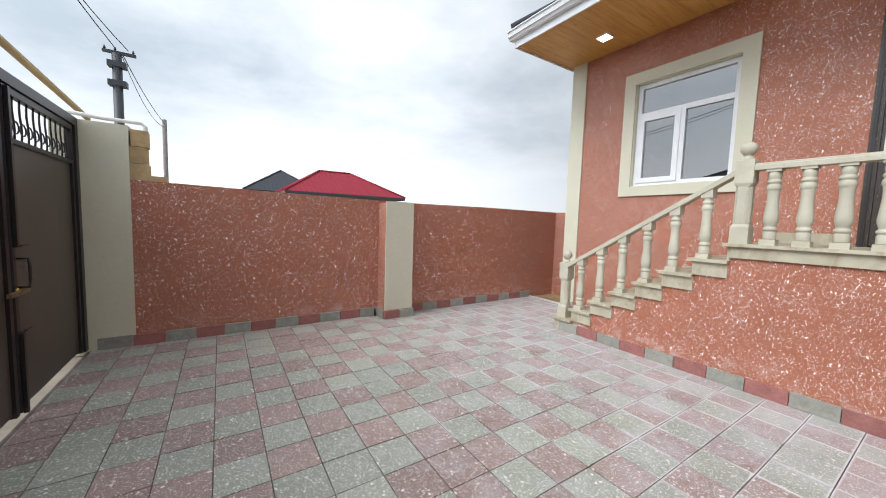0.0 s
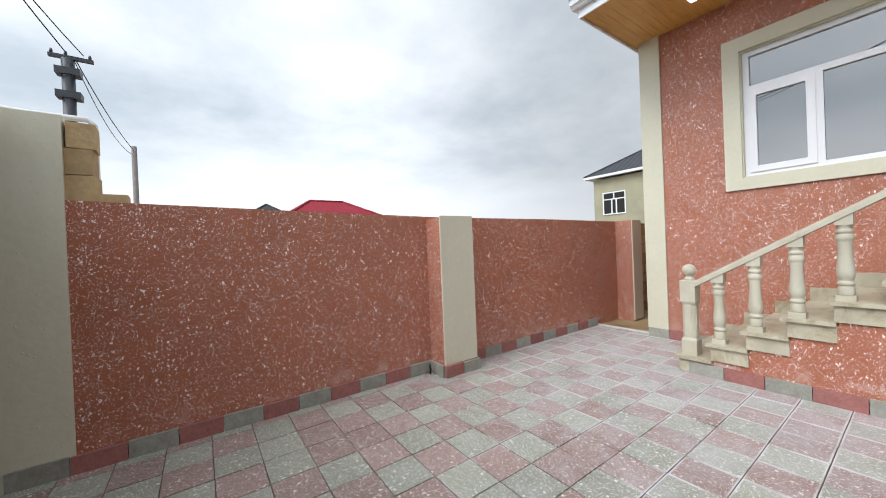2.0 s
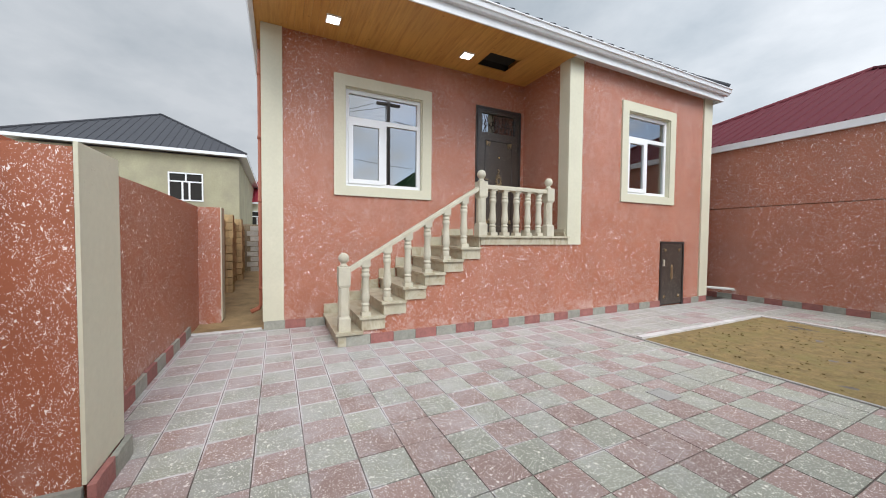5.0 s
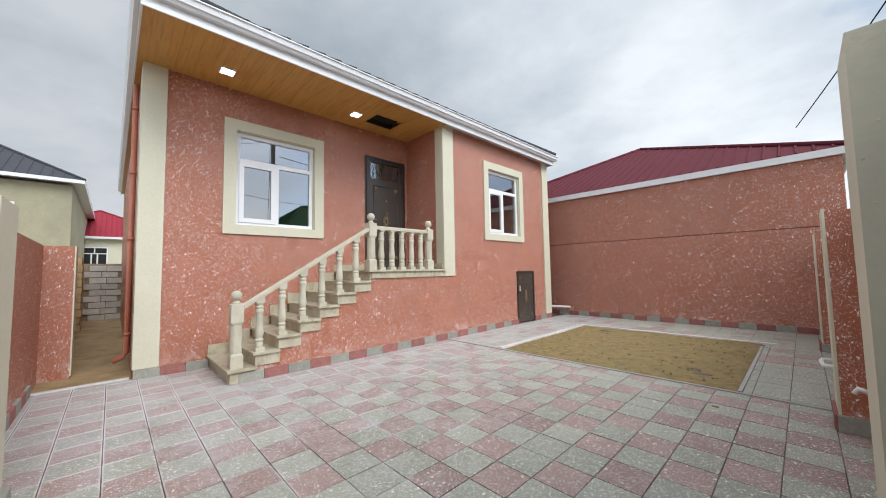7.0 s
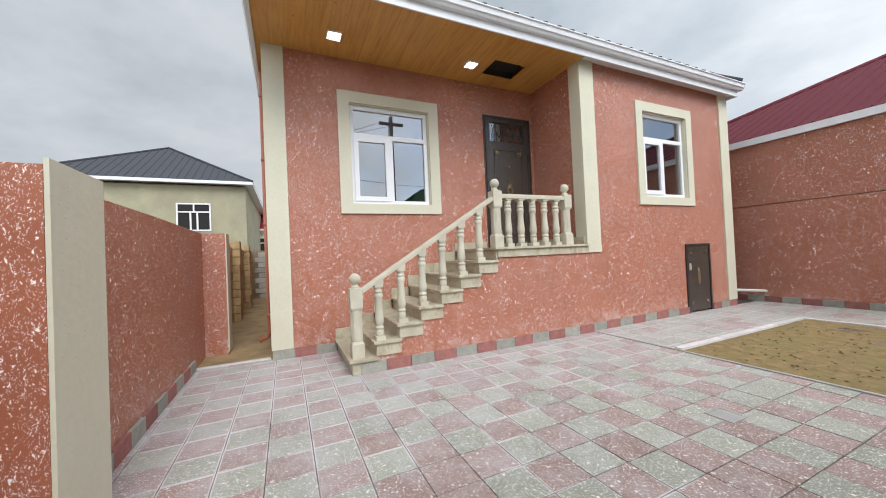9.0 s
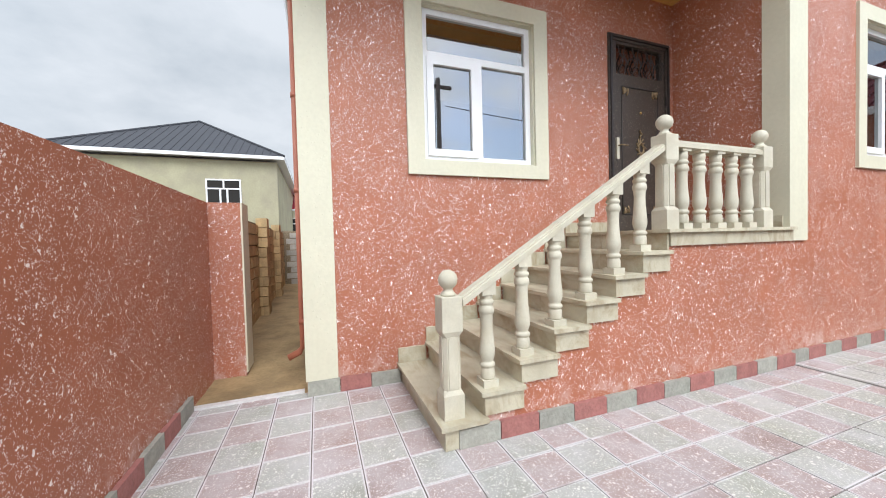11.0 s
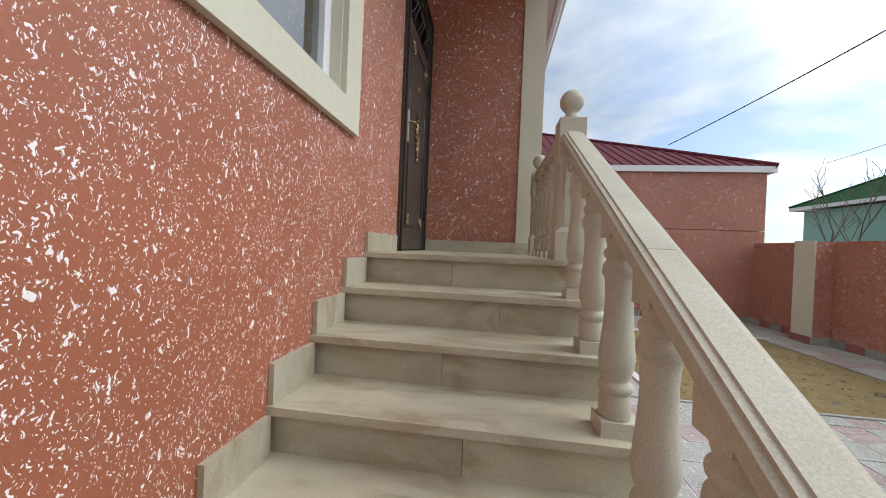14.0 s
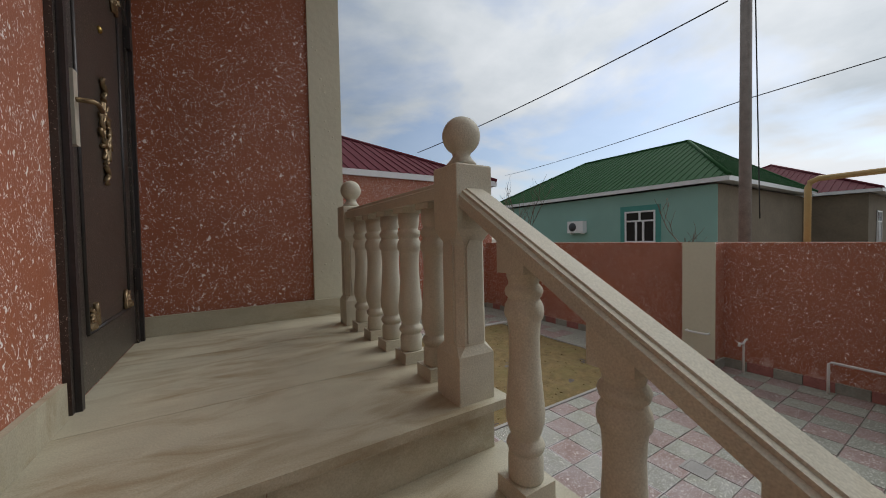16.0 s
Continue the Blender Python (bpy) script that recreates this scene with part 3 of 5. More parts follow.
# house shell
h1 = (W1[0] + SUR, W1[1] - SUR, W1[2] + SUR * 0.85, W1[3] - SUR)
h2 = (W2[0] + SUR, W2[1] - SUR, W2[2] + SUR * 0.85, W2[3] - SUR)
wall_porch = wall("wall_porch", wall_with_openings(FACADE, FACADE + 0.3, PORCH - 0.3, CORNER_N, -0.04, SOFFIT, [DOOR, h1]), RED, "red stucco house front with white flecks")
wall_block = wall("wall_front", wall_with_openings(FRONT, FRONT + 0.3, CORNER_S, PORCH, -0.04, 4.5, [HATCH, h2]), RED, "red stucco front of the projecting room")
wall("wall_porch_side", boxes((FRONT + 0.3, FACADE, PORCH - 0.3, PORCH, -0.04, SOFFIT)), RED, "red stucco side wall of the porch")
wall("wall_house_north", boxes((FACADE + 0.3, 16.0, CORNER_N - 0.3, CORNER_N, -0.04, 4.5)), RED, "red stucco side wall along the passage")
wall("wall_house_south", boxes((FRONT + 0.3, 16.0, CORNER_S, CORNER_S + 0.3, -0.04, 4.5)), RED, "red stucco side wall of the house")
wall("wall_house_back", boxes((16.0, 16.3, CORNER_S, CORNER_N, -0.04, 4.5)), RED, "plain back wall of the house")
wall("wall_room_1", boxes((9.4, 9.5, PORCH - 0.3, CORNER_N - 0.3, 1.4, 4.4)), DARK_ROOM, "plain plaster wall of an empty room")
wall("wall_room_2", boxes((FACADE + 0.3, 9.4, -0.9, PORCH - 0.3, 1.4, 4.4), (8.4, 8.5, CORNER_S + 0.3, -0.9, 1.4, 4.4)), DARK_ROOM, "plain plaster wall between empty rooms")
wall("floor_rooms", boxes((FACADE + 0.3, 9.5, CORNER_S + 0.3, CORNER_N - 0.3, 1.3, 1.4), (FRONT + 0.3, FACADE + 0.3, CORNER_S + 0.3, PORCH - 0.3, 1.3, 1.4)), DARK_ROOM, "plain floor of the empty rooms", "floor")
wall("ceiling_rooms", boxes((FACADE + 0.3, 9.5, CORNER_S + 0.3, CORNER_N - 0.3, 4.4, 4.5), (FRONT + 0.3, FACADE + 0.3, CORNER_S + 0.3, PORCH - 0.3, 4.4, 4.5)), DARK_ROOM, "plain ceiling of the empty rooms", "ceiling")

# cream corner pilasters, set proud of the stucco
wall("pilaster_corner", boxes((FACADE - 0.025, FACADE, 3.775, CORNER_N + 0.01, 0.13, SOFFIT), (FACADE, FACADE + 0.34, CORNER_N, CORNER_N + 0.012, 0.13, SOFFIT), r=0.004), CREAM, "cream plaster corner pilaster of the house", "pilaster")
wall("pilaster_porch", boxes((FRONT - 0.03, FRONT, -0.87, PORCH + 0.02, 1.26, 4.42), (FRONT, FRONT + 0.2, PORCH, PORCH + 0.022, LANDING, SOFFIT), r=0.004), CREAM, "cream plaster pilaster beside the porch", "pilaster")
wall("pilaster_end", boxes((FRONT - 0.03, FRONT, CORNER_S - 0.02, -4.46, 0.13, 4.42), (FRONT, FRONT + 0.3, CORNER_S - 0.022, CORNER_S, 0.13, 4.42), r=0.004), CREAM, "cream plaster end pilaster of the house", "pilaster")

# eaves: boarded soffit, fascia and gutter
EAVE_X, EAVE_N, EAVE_S = 4.10, 4.14, -4.82
sof = bmesh.new()
HOLE = (0.12, 0.72, 4.78, 5.22)
y = PORCH
while y < EAVE_N - 0.02:
    w = min(0.098, EAVE_N - 0.02 - y)
    spans = [(EAVE_X + 0.07, FACADE)] if y < CORNER_N - 0.05 else [(EAVE_X + 0.07, 16.3)]
    if HOLE[0] - 0.05 < y < HOLE[1] - 0.05:
        spans = [(EAVE_X + 0.07, HOLE[2]), (HOLE[3], FACADE)]
    for a, b in spans:
        box(sof, a, b, y, y + w, SOFFIT, SOFFIT + 0.015)
    y += 0.1
box(sof, EAVE_X + 0.07, FACADE + 0.3, PORCH, EAVE_N - 0.02, SOFFIT + 0.13, SOFFIT + 0.14)
wall("ceiling_porch", sof, PINE, "varnished pine boarding under the eaves", "ceiling")
# shade of the roof void painted on: near-black sides and a sheet above
hatchbox = boxes((HOLE[2] - 0.02, HOLE[2], HOLE[0] - 0.06, HOLE[1] - 0.02, SOFFIT + 0.016, SOFFIT + 0.128), (HOLE[3], HOLE[3] + 0.02, HOLE[0] - 0.06, HOLE[1] - 0.02, SOFFIT + 0.016, SOFFIT + 0.128))
wall("trim_soffit_opening", hatchbox, BLACK, "near-black sides for the shade in the unfinished soffit opening", "opening")
wall("trim_soffit_void", boxes((HOLE[2], HOLE[3], HOLE[0] - 0.06, HOLE[1] - 0.02, SOFFIT + 0.12, SOFFIT + 0.128)), BLACK, "near-black sheet for the shaded roof void above the soffit opening", "opening")
eaves = thing("gutter", "white painted metal fascia and gutter along the eaves", "gutter", kind="structure")
fas = bmesh.new()
box(fas, EAVE_X + 0.05, EAVE_X + 0.07, EAVE_S, EAVE_N, SOFFIT - 0.03, SOFFIT + 0.13)
box(fas, EAVE_X + 0.07, 16.4, EAVE_N - 0.02, EAVE_N, SOFFIT - 0.03, SOFFIT + 0.13)
box(fas, EAVE_X + 0.07, FRONT, EAVE_S, PORCH, SOFFIT + 0.04, SOFFIT + 0.06)
box(fas, EAVE_X + 0.07, 16.4, EAVE_S, EAVE_S + 0.02, SOFFIT - 0.03, SOFFIT + 0.13)
part("fascia", fas, GUTTER, eaves)
gut = bmesh.new()
prism(gut, [(EAVE_X + 0.05, SOFFIT + 0.08), (EAVE_X - 0.01, SOFFIT + 0.08), (EAVE_X - 0.03, SOFFIT + 0.11), (EAVE_X - 0.05, SOFFIT + 0.12), (EAVE_X - 0.06, SOFFIT + 0.18), (EAVE_X - 0.08, SOFFIT + 0.19), (EAVE_X - 0.08, SOFFIT + 0.205), (EAVE_X + 0.05, SOFFIT + 0.205)], "y", EAVE_S - 0.06, EAVE_N + 0.06)
part("gutter_channel", gut, GUTTER, eaves)
gut = bmesh.new()
prism(gut, [(EAVE_N, SOFFIT + 0.08), (EAVE_N + 0.05, SOFFIT + 0.08), (EAVE_N + 0.08, SOFFIT + 0.19), (EAVE_N + 0.08, SOFFIT + 0.205), (EAVE_N, SOFFIT + 0.205)], "x", EAVE_X + 0.05, 16.4)
part("gutter_channel", gut, GUTTER, eaves)



def hip_roof(x0, x1, y0, y1, z, rise, along, mat, name, parent=None, step=0.25, rib=0.025, hip=None):
    """A hipped sheet-metal roof with raised ribs down each slope."""
    bm = bmesh.new()
    ribs = []
    half = hip or min(x1 - x0, y1 - y0) / 2
    if along == "x":
        a, b = Vector((x0 + half, (y0 + y1) / 2, z + rise)), Vector((x1 - half, (y0 + y1) / 2, z + rise))
    else:
        a, b = Vector(((x0 + x1) / 2, y0 + half, z + rise)), Vector(((x0 + x1) / 2, y1 - half, z + rise))
    c = [Vector((x0, y0, z)), Vector((x1, y0, z)), Vector((x1, y1, z)), Vector((x0, y1, z))]
    sides = [(c[0], c[1], b, a), (c[1], c[2], b), (c[2], c[3], a, b), (c[3], c[0], a)] if along == "x" else [(c[0], c[1], a), (c[1], c[2], b, a), (c[2], c[3], b), (c[3], c[0], a, b)]
    for s in sides:
        bm.faces.new([bm.verts.new(p) for p in s])
        e = (s[1] - s[0])
        n = max(2, int(e.length / step))
        nor = e.cross(s[2] - s[1]).normalized()
        up = nor.cross(e.normalized())
        top = s[2:]
        for k in range(1, n):
            p = s[0] + e * (k / n)
            d0 = k / n * e.length
            L0 = (s[2] - s[1]).dot(up)
            ta = (top[-1] - s[0]).dot(e.normalized())
            tb = (top[0] - s[0]).dot(e.normalized())
            reach = L0 * min(1.0, d0 / max(ta, 1e-3), (e.length - d0) / max(e.length - tb, 1e-3))
            u = e.normalized() * rib
            q = [p - u, p + u, p + u + up * reach, p - u + up * reach]
            rb = bmesh.new()
            ribs.append(rb)
            lo, hi = [rb.verts.new(v + nor * 0.002) for v in q], [rb.verts.new(v + nor * rib - u * (0.4 if i in (1, 2) else -0.4)) for i, v in enumerate(q)]
            rb.faces.new(hi)
            for i in range(4):
                rb.faces.new((lo[i], lo[(i + 1) % 4], hi[(i + 1) % 4], hi[i]))
    bm.faces.new([bm.verts.new(p - Vector((0, 0, 0.02))) for p in c[::-1]])
    roof = part(name, bm, mat, parent)
    for rb in ribs:
        part("rib", rb, mat, roof)
    for p, q in [(c[0], a), (c[1], b if along == "x" else a), (c[2], b), (c[3], a if along == "x" else b), (a, b)]:
        if (p - q).length > 0.1:
            t = bmesh.new()
            tube(t, [p + Vector((0, 0, 0.02)), q + Vector((0, 0, 0.02))], 0.06, 6)
            part("ridge_cap", t, mat, roof)
    return roof


tagged(hip_roof(EAVE_X - 0.03, 16.5, EAVE_S, EAVE_N, SOFFIT + 0.235, 2.85, "x", ROOF_GREY, "roof"), "dark grey ribbed metal hip roof", "roof", kind="structure")


# ---- windows ----
def window(name, w, x, casement_north, label):
    y0, y1, z0, z1 = w
    iy0, iy1, iz0, iz1 = y0 + SUR, y1 - SUR, z0 + SUR * 0.85, z1 - SUR
    win = tagged(part(name, boxes((x - 0.03, x, y0, y1, z0, iz0), (x - 0.03, x, y0, y1, iz1, z1), (x - 0.03, x, y0, iy0, iz0, iz1), (x - 0.03, x, iy1, y1, iz0, iz1),
                                  (x, x + 0.08, iy0, iy0 + 0.012, iz0, iz1), (x, x + 0.08, iy1 - 0.012, iy1, iz0, iz1), (x, x + 0.08, iy0, iy1, iz0, iz0 + 0.012), (x, x + 0.08, iy0, iy1, iz1 - 0.012, iz1)), CREAM), label, "window", kind="structure")
    iy0, iy1, iz0, iz1 = iy0 + 0.012, iy1 - 0.012, iz0 + 0.012, iz1 - 0.012
    fx, f = x + 0.055, 0.06
    tz = iz0 + (iz1 - iz0) * 0.70
    my = (iy0 + iy1) / 2
    frame_bm = boxes((fx, fx + 0.06, iy0, iy1, iz0, iz0 + f), (fx, fx + 0.06, iy0, iy1, iz1 - f, iz1), (fx, fx + 0.06, iy0, iy0 + f, iz0 + f, iz1 - f), (fx, fx + 0.06, iy1 - f, iy1, iz0 + f, iz1 - f),
                     (fx, fx + 0.06, iy0 + f, iy1 - f, tz - 0.035, tz + 0.035), (fx, fx + 0.06, my - 0.035, my + 0.035, iz0 + f, tz - 0.035), r=0.006)
    part("window_frame", frame_bm, PVC, win, "white plastic window frame")
    a, b = (my + 0.035, iy1 - f) if casement_north else (iy0 + f, my - 0.035)
    s = 0.06
    za, zb = iz0 + f, tz - 0.035
    sash = part("sash", boxes((fx - 0.018, fx + 0.03, a - 0.012, b + 0.012, za - 0.012, za + s), (fx - 0.018, fx + 0.03, a - 0.012, b + 0.012, zb - s, zb + 0.012), (fx - 0.018, fx + 0.03, a - 0.012, a + s, za + s, zb - s), (fx - 0.018, fx + 0.03, b - s, b + 0.012, za + s, zb - s), r=0.005), PVC, win, "white plastic opening sash")
    panes = [(iy0 + f, iy1 - f, tz + 0.035, iz1 - f, 0.03), (a + s, b - s, za + s, zb - s, 0.012)]
    panes.append((iy0 + f, my - 0.035, za, zb, 0.03) if casement_north else (my + 0.035, iy1 - f, za, zb, 0.03))
    for p0, p1, q0, q1, d in panes:
        bm = bmesh.new()
        v = [bm.verts.new(c) for c in ((fx + d, p0, q0), (fx + d, p1, q0), (fx + d, p1, q1), (fx + d, p0, q1))]
        bm.faces.new(v[::-1])
        o = part("pane", bm, GLASS, win, "clear window glass")
        o.visible_shadow = False
    part("window_sill", boxes((fx + 0.065, fx + 0.3, iy0, iy1, iz0 - 0.01, iz0 + 0.012)), PVC, win)
    return win


window("window_1", W1, FACADE, True, "white two-leaf window with a cream plaster surround")
window("window_2", W2, FRONT, True, "white two-leaf window beside the dark hatch door")


# ---- staircase and landing ----
RISE, RUN, STEPS = 0.175, 0.2864, 8
NOSE1 = 3.225
SX0 = 4.325
stairs = thing("staircase", "outside staircase of pale limestone slabs", "stairs")
for k in range(STEPS):
    z = RISE * (k + 1)
    ny = NOSE1 - RUN * k
    back = ny - RUN - 0.05 if k < STEPS - 1 else PORCH + 0.002
    front_over = 0.035
    if k < STEPS - 1:
        bm = boxes((SX0 - 0.055, FACADE - 0.001, back, ny, z - 0.03, z), r=0.008)
        part("tread", bm, STONE, stairs)
        seam = 4.75 + 0.35 * ((k * 7) % 3) / 3
        part("riser", boxes((SX0 - 0.01, seam, ny - front_over - 0.02, ny - front_over, z - RISE, z - 0.031)), STONE, stairs)
        part("riser", boxes((seam + 0.002, FACADE - 0.001, ny - front_over - 0.02, ny - front_over, z - RISE, z - 0.031)), STONE, stairs)
        part("side_slab", boxes((SX0 - 0.022, SX0, back + 0.0, ny - front_over - 0.001, z - RISE + 0.004, z - 0.031), r=0.003), STONE, stairs)
    # skirting against the house wall
    if k < STEPS - 1:
        part("skirting", boxes((FACADE - 0.022, FACADE - 0.0015, ny - RUN - 0.005, ny - 0.012, z + 0.001, z + 0.145), r=0.003), STONE, stairs)
# landing: two lengths of slab, riser, edge band
ny = NOSE1 - RUN * 7
for a, b in ((ny - 0.52, ny), (0.02, ny - 0.522), (PORCH + 0.024, 0.018)):
    part("landing_slab", boxes((SX0 - 0.06, FACADE - 0.001, a, b, LANDING - 0.03, LANDING), r=0.006), STONE, stairs)
part("riser", boxes((SX0 - 0.01, 5.02, ny - 0.055, ny - 0.035, LANDING - RISE, LANDING - 0.031)), STONE, stairs)
part("riser", boxes((5.022, FACADE - 0.001, ny - 0.055, ny - 0.035, LANDING - RISE, LANDING - 0.031)), STONE, stairs)
part("edge_band", boxes((SX0 - 0.025, SX0, PORCH + 0.024, ny - 0.06, LANDING - 0.14, LANDING - 0.031), r=0.003), STONE, stairs)
part("skirting", boxes((FACADE - 0.022, FACADE - 0.0015, DOOR[1] + 0.04, ny - 0.01, LANDING + 0.001, LANDING + 0.12), r=0.003), STONE, stairs)
part("skirting", boxes((FRONT + 0.02, FACADE - 0.023, PORCH + 0.0235, PORCH + 0.044, LANDING + 0.001, LANDING + 0.12), r=0.003), STONE, stairs)
# red stucco cheek and core under the steps
core = bmesh.new()
for k in range(STEPS):
    z, ny = RISE * (k + 1), NOSE1 - RUN * k
    back = ny - RUN if k < STEPS - 1 else PORCH + 0.001
    box(core, SX0, FACADE - 0.002, back - 0.056, ny - 0.056, -0.04, z - 0.032) if k < STEPS - 1 else box(core, SX0, FACADE - 0.002, back, ny - 0.056, -0.04, z - 0.032)
wall("wall_stair", core, RED, "red stucco cheek wall under the staircase")


def newel(at, side, label, tall=0.0):
    """A square post with arched recessed panels, a cap and a turned ball."""
    x, y, z = at
    w = 0.072
    n = bmesh.new()
    # outline widens at foot and head, chamfered between
    lv = [(w, 0.0), (w, 0.16), (w - 0.012, 0.19), (w - 0.014, 0.54), (w, 0.58), (w, 0.77 + tall), (w - 0.004, 0.775 + tall)]
    rings = []
    for r, h in lv:
        c = 0.002 if r > w - 0.008 else 0.02
        rings.append([n.verts.new((x + sx * r - (sx * c if first else 0), y + sy * r - (0 if first else sy * c), z + h))
                      for sx, sy, first in ((1, 1, False), (1, 1, True), (-1, 1, True), (-1, 1, False), (-1, -1, False), (-1, -1, True), (1, -1, True), (1, -1, False))])
    for a, b in zip(rings, rings[1:]):
        for k in range(8):
            n.faces.new((a[k], a[(k + 1) % 8], b[(k + 1) % 8], b[k]))
    n.faces.new(rings[0]); n.faces.new(rings[-1])
    post = part("newel_post", n, STONE_RAIL, side, label)
    for sx, sy in ((1, 0), (-1, 0), (0, 1), (0, -1)):
        p = bmesh.new()
        o = w - 0.013
        pts = [(-0.03, 0.2), (0.03, 0.2), (0.03, 0.52), (0.018, 0.545), (-0.018, 0.545), (-0.03, 0.52)]
        if sx:
            prism(p, [(y + u, z + v) for u, v in pts], "x", x + sx * o, x + sx * (o + 0.006))
        else:
            prism(p, [(x + u, z + v) for u, v in pts], "y", y + sy * o, y + sy * (o + 0.006))
        part("panel", p, STONE_RAIL, post)
    b = bmesh.new()
    prof = [(0.05, 0.776), (0.052, 0.788), (0.04, 0.80), (0.03, 0.815), (0.033, 0.823)]
    R, cz = 0.066, 0.883
    prof += [(R * math.sin(a), cz - R * math.cos(a)) for a in np.linspace(0.55, math.pi - 0.02, 14)]
    lathe(b, prof, (x, y, z + tall), 24)
    part("ball", b, STONE_RAIL, post, "turned stone ball")
    return post


BAL = [(0.047, 0.05), (0.049, 0.058), (0.049, 0.112), (0.044, 0.122), (0.042, 0.128), (0.05, 0.134), (0.054, 0.146), (0.05, 0.158), (0.041, 0.165), (0.04, 0.172), (0.046, 0.188),
       (0.053, 0.215), (0.055, 0.24), (0.052, 0.275), (0.047, 0.33), (0.043, 0.39), (0.042, 0.44), (0.044, 0.475), (0.046, 0.49), (0.046, 0.496), (0.053, 0.506), (0.055, 0.52),
       (0.052, 0.54), (0.045, 0.552), (0.043, 0.558), (0.05, 0.565), (0.053, 0.577), (0.05, 0.588), (0.042, 0.596), (0.042, 0.602), (0.047, 0.618), (0.048, 0.668)]
shaft = bmesh.new()
lathe(shaft, BAL, (0, 0, 0), 18)
SHAFT = mesh_of("baluster_shaft", shaft, STONE_RAIL)
FOOT = mesh_of("foot_block", boxes((-0.056, 0.056, -0.056, 0.056, 0.0, 0.05), r=0.004), STONE_RAIL)
HEADFLAT = mesh_of("head_block", boxes((-0.052, 0.052, -0.052, 0.052, 0.668, 0.692), r=0.003), STONE_RAIL)
slope = RISE / RUN
hb = bmesh.new()
prism(hb, [(-0.052, 0.628), (0.052, 0.628), (0.052, 0.692 - 0.052 * slope), (-0.052, 0.692 + 0.052 * slope)], "x", -0.052, 0.052)
HEADSLOPE = mesh_of("head_block", hb, STONE_RAIL)

rail = thing("balustrade", "carved pale stone balustrade with ball-topped newel posts", "balustrade")
RX = 4.385
N1, N2, N3 = (RX + 0.03, 3.105, RISE), (RX, 1.115, LANDING), (RX, -0.18, LANDING)
newel(N1, rail, "square stone newel post at the stair foot", 0.035)
newel(N2, rail, "square stone newel post at the landing corner", 0.02)
newel(N3, rail, "square stone newel post beside the pilaster")
for k in range(1, 7):
    base = piece("baluster", SHAFT, rail, (RX, NOSE1 - RUN * k - 0.10, RISE * (k + 1)))
    piece("foot_block", FOOT, base, (0, 0, 0))
    piece("head_block", HEADSLOPE, base, (0, 0, 0))
for k in range(5):
    base = piece("baluster", SHAFT, rail, (RX, N2[1] - (N2[1] - N3[1]) * (k + 0.93) / 5.85, LANDING))
    piece("foot_block", FOOT, base, (0, 0, 0))
    piece("head_block", HEADFLAT, base, (0, 0, 0))
# sloping handrail with a grooved top, and the level one
RAILSEC = [(-0.062, 0.0), (0.062, 0.0), (0.062, 0.04), (0.05, 0.046), (0.05, 0.056), (0.036, 0.058), (0.034, 0.064), (-0.034, 0.064), (-0.036, 0.058), (-0.05, 0.056), (-0.05, 0.046), (-0.062, 0.04)]


def handrail(y0, z0, y1, z1):
    bm = bmesh.new()
    lo = [bm.verts.new((RX + u, y0, z0 + v)) for u, v in RAILSEC]
    hi = [bm.verts.new((RX + u, y1, z1 + v)) for u, v in RAILSEC]
    n = len(RAILSEC)
    for k in range(n):
        bm.faces.new((lo[k], lo[(k + 1) % n], hi[(k + 1) % n], hi[k]))
    bm.faces.new(lo[::-1]); bm.faces.new(hi)
    return bm


def rail_z(y):
    """Underside of the sloping rail above a place along the flight."""
    k = (NOSE1 - 0.10 - y) / RUN
    return RISE * (k + 1) + 0.692


ymid = 2.25
part("handrail", handrail(N1[1] - 0.07, rail_z(N1[1] - 0.07), ymid, rail_z(ymid)), STONE_RAIL, rail)
part("handrail", handrail(ymid - 0.002, rail_z(ymid - 0.002), N2[1] + 0.07, rail_z(N2[1] + 0.07)), STONE_RAIL, rail)
part("handrail", handrail(N2[1] - 0.07, LANDING + 0.692, N3[1] + 0.07, LANDING + 0.692), STONE_RAIL, rail)


# ---- front door ----
d = thing("door_1", "dark brown steel front door with barred transom", "door", kind="structure")
y0, y1, z0, z1 = DOOR
fx = FACADE - 0.02
part("door_frame", boxes((fx, fx + 0.14, y0, y0 + 0.075, z0, z1), (fx, fx + 0.14, y1 - 0.075, y1, z0, z1), (fx, fx + 0.14, y0 + 0.075, y1 - 0.075, z1 - 0.075, z1), r=0.008), DOORM, d)
part("frame_moulding", boxes((fx - 0.018, fx - 0.001, y0 + 0.02, y0 + 0.045, z0, z1 - 0.02), (fx - 0.018, fx - 0.001, y1 - 0.045, y1 - 0.02, z0, z1 - 0.02), (fx - 0.018, fx - 0.001, y0 + 0.046, y1 - 0.046, z1 - 0.045, z1 - 0.02), r=0.005), DOORM_EDGE, d)
LZ = z0 + 1.93
ly0, ly1 = y0 + 0.078, y1 - 0.078
leaf = part("door_leaf", boxes((fx + 0.012, fx + 0.07, ly0, ly1, z0 + 0.012, LZ + 0.02), (fx + 0.012, fx + 0.07, ly0, ly1, z1 - 0.11, z1 - 0.077), (fx + 0.012, fx + 0.07, ly0, ly0 + 0.05, LZ + 0.02, z1 - 0.11), (fx + 0.012, fx + 0.07, ly1 - 0.05, ly1, LZ + 0.02, z1 - 0.11), r=0.004), DOORM, d)
bm = bmesh.new()
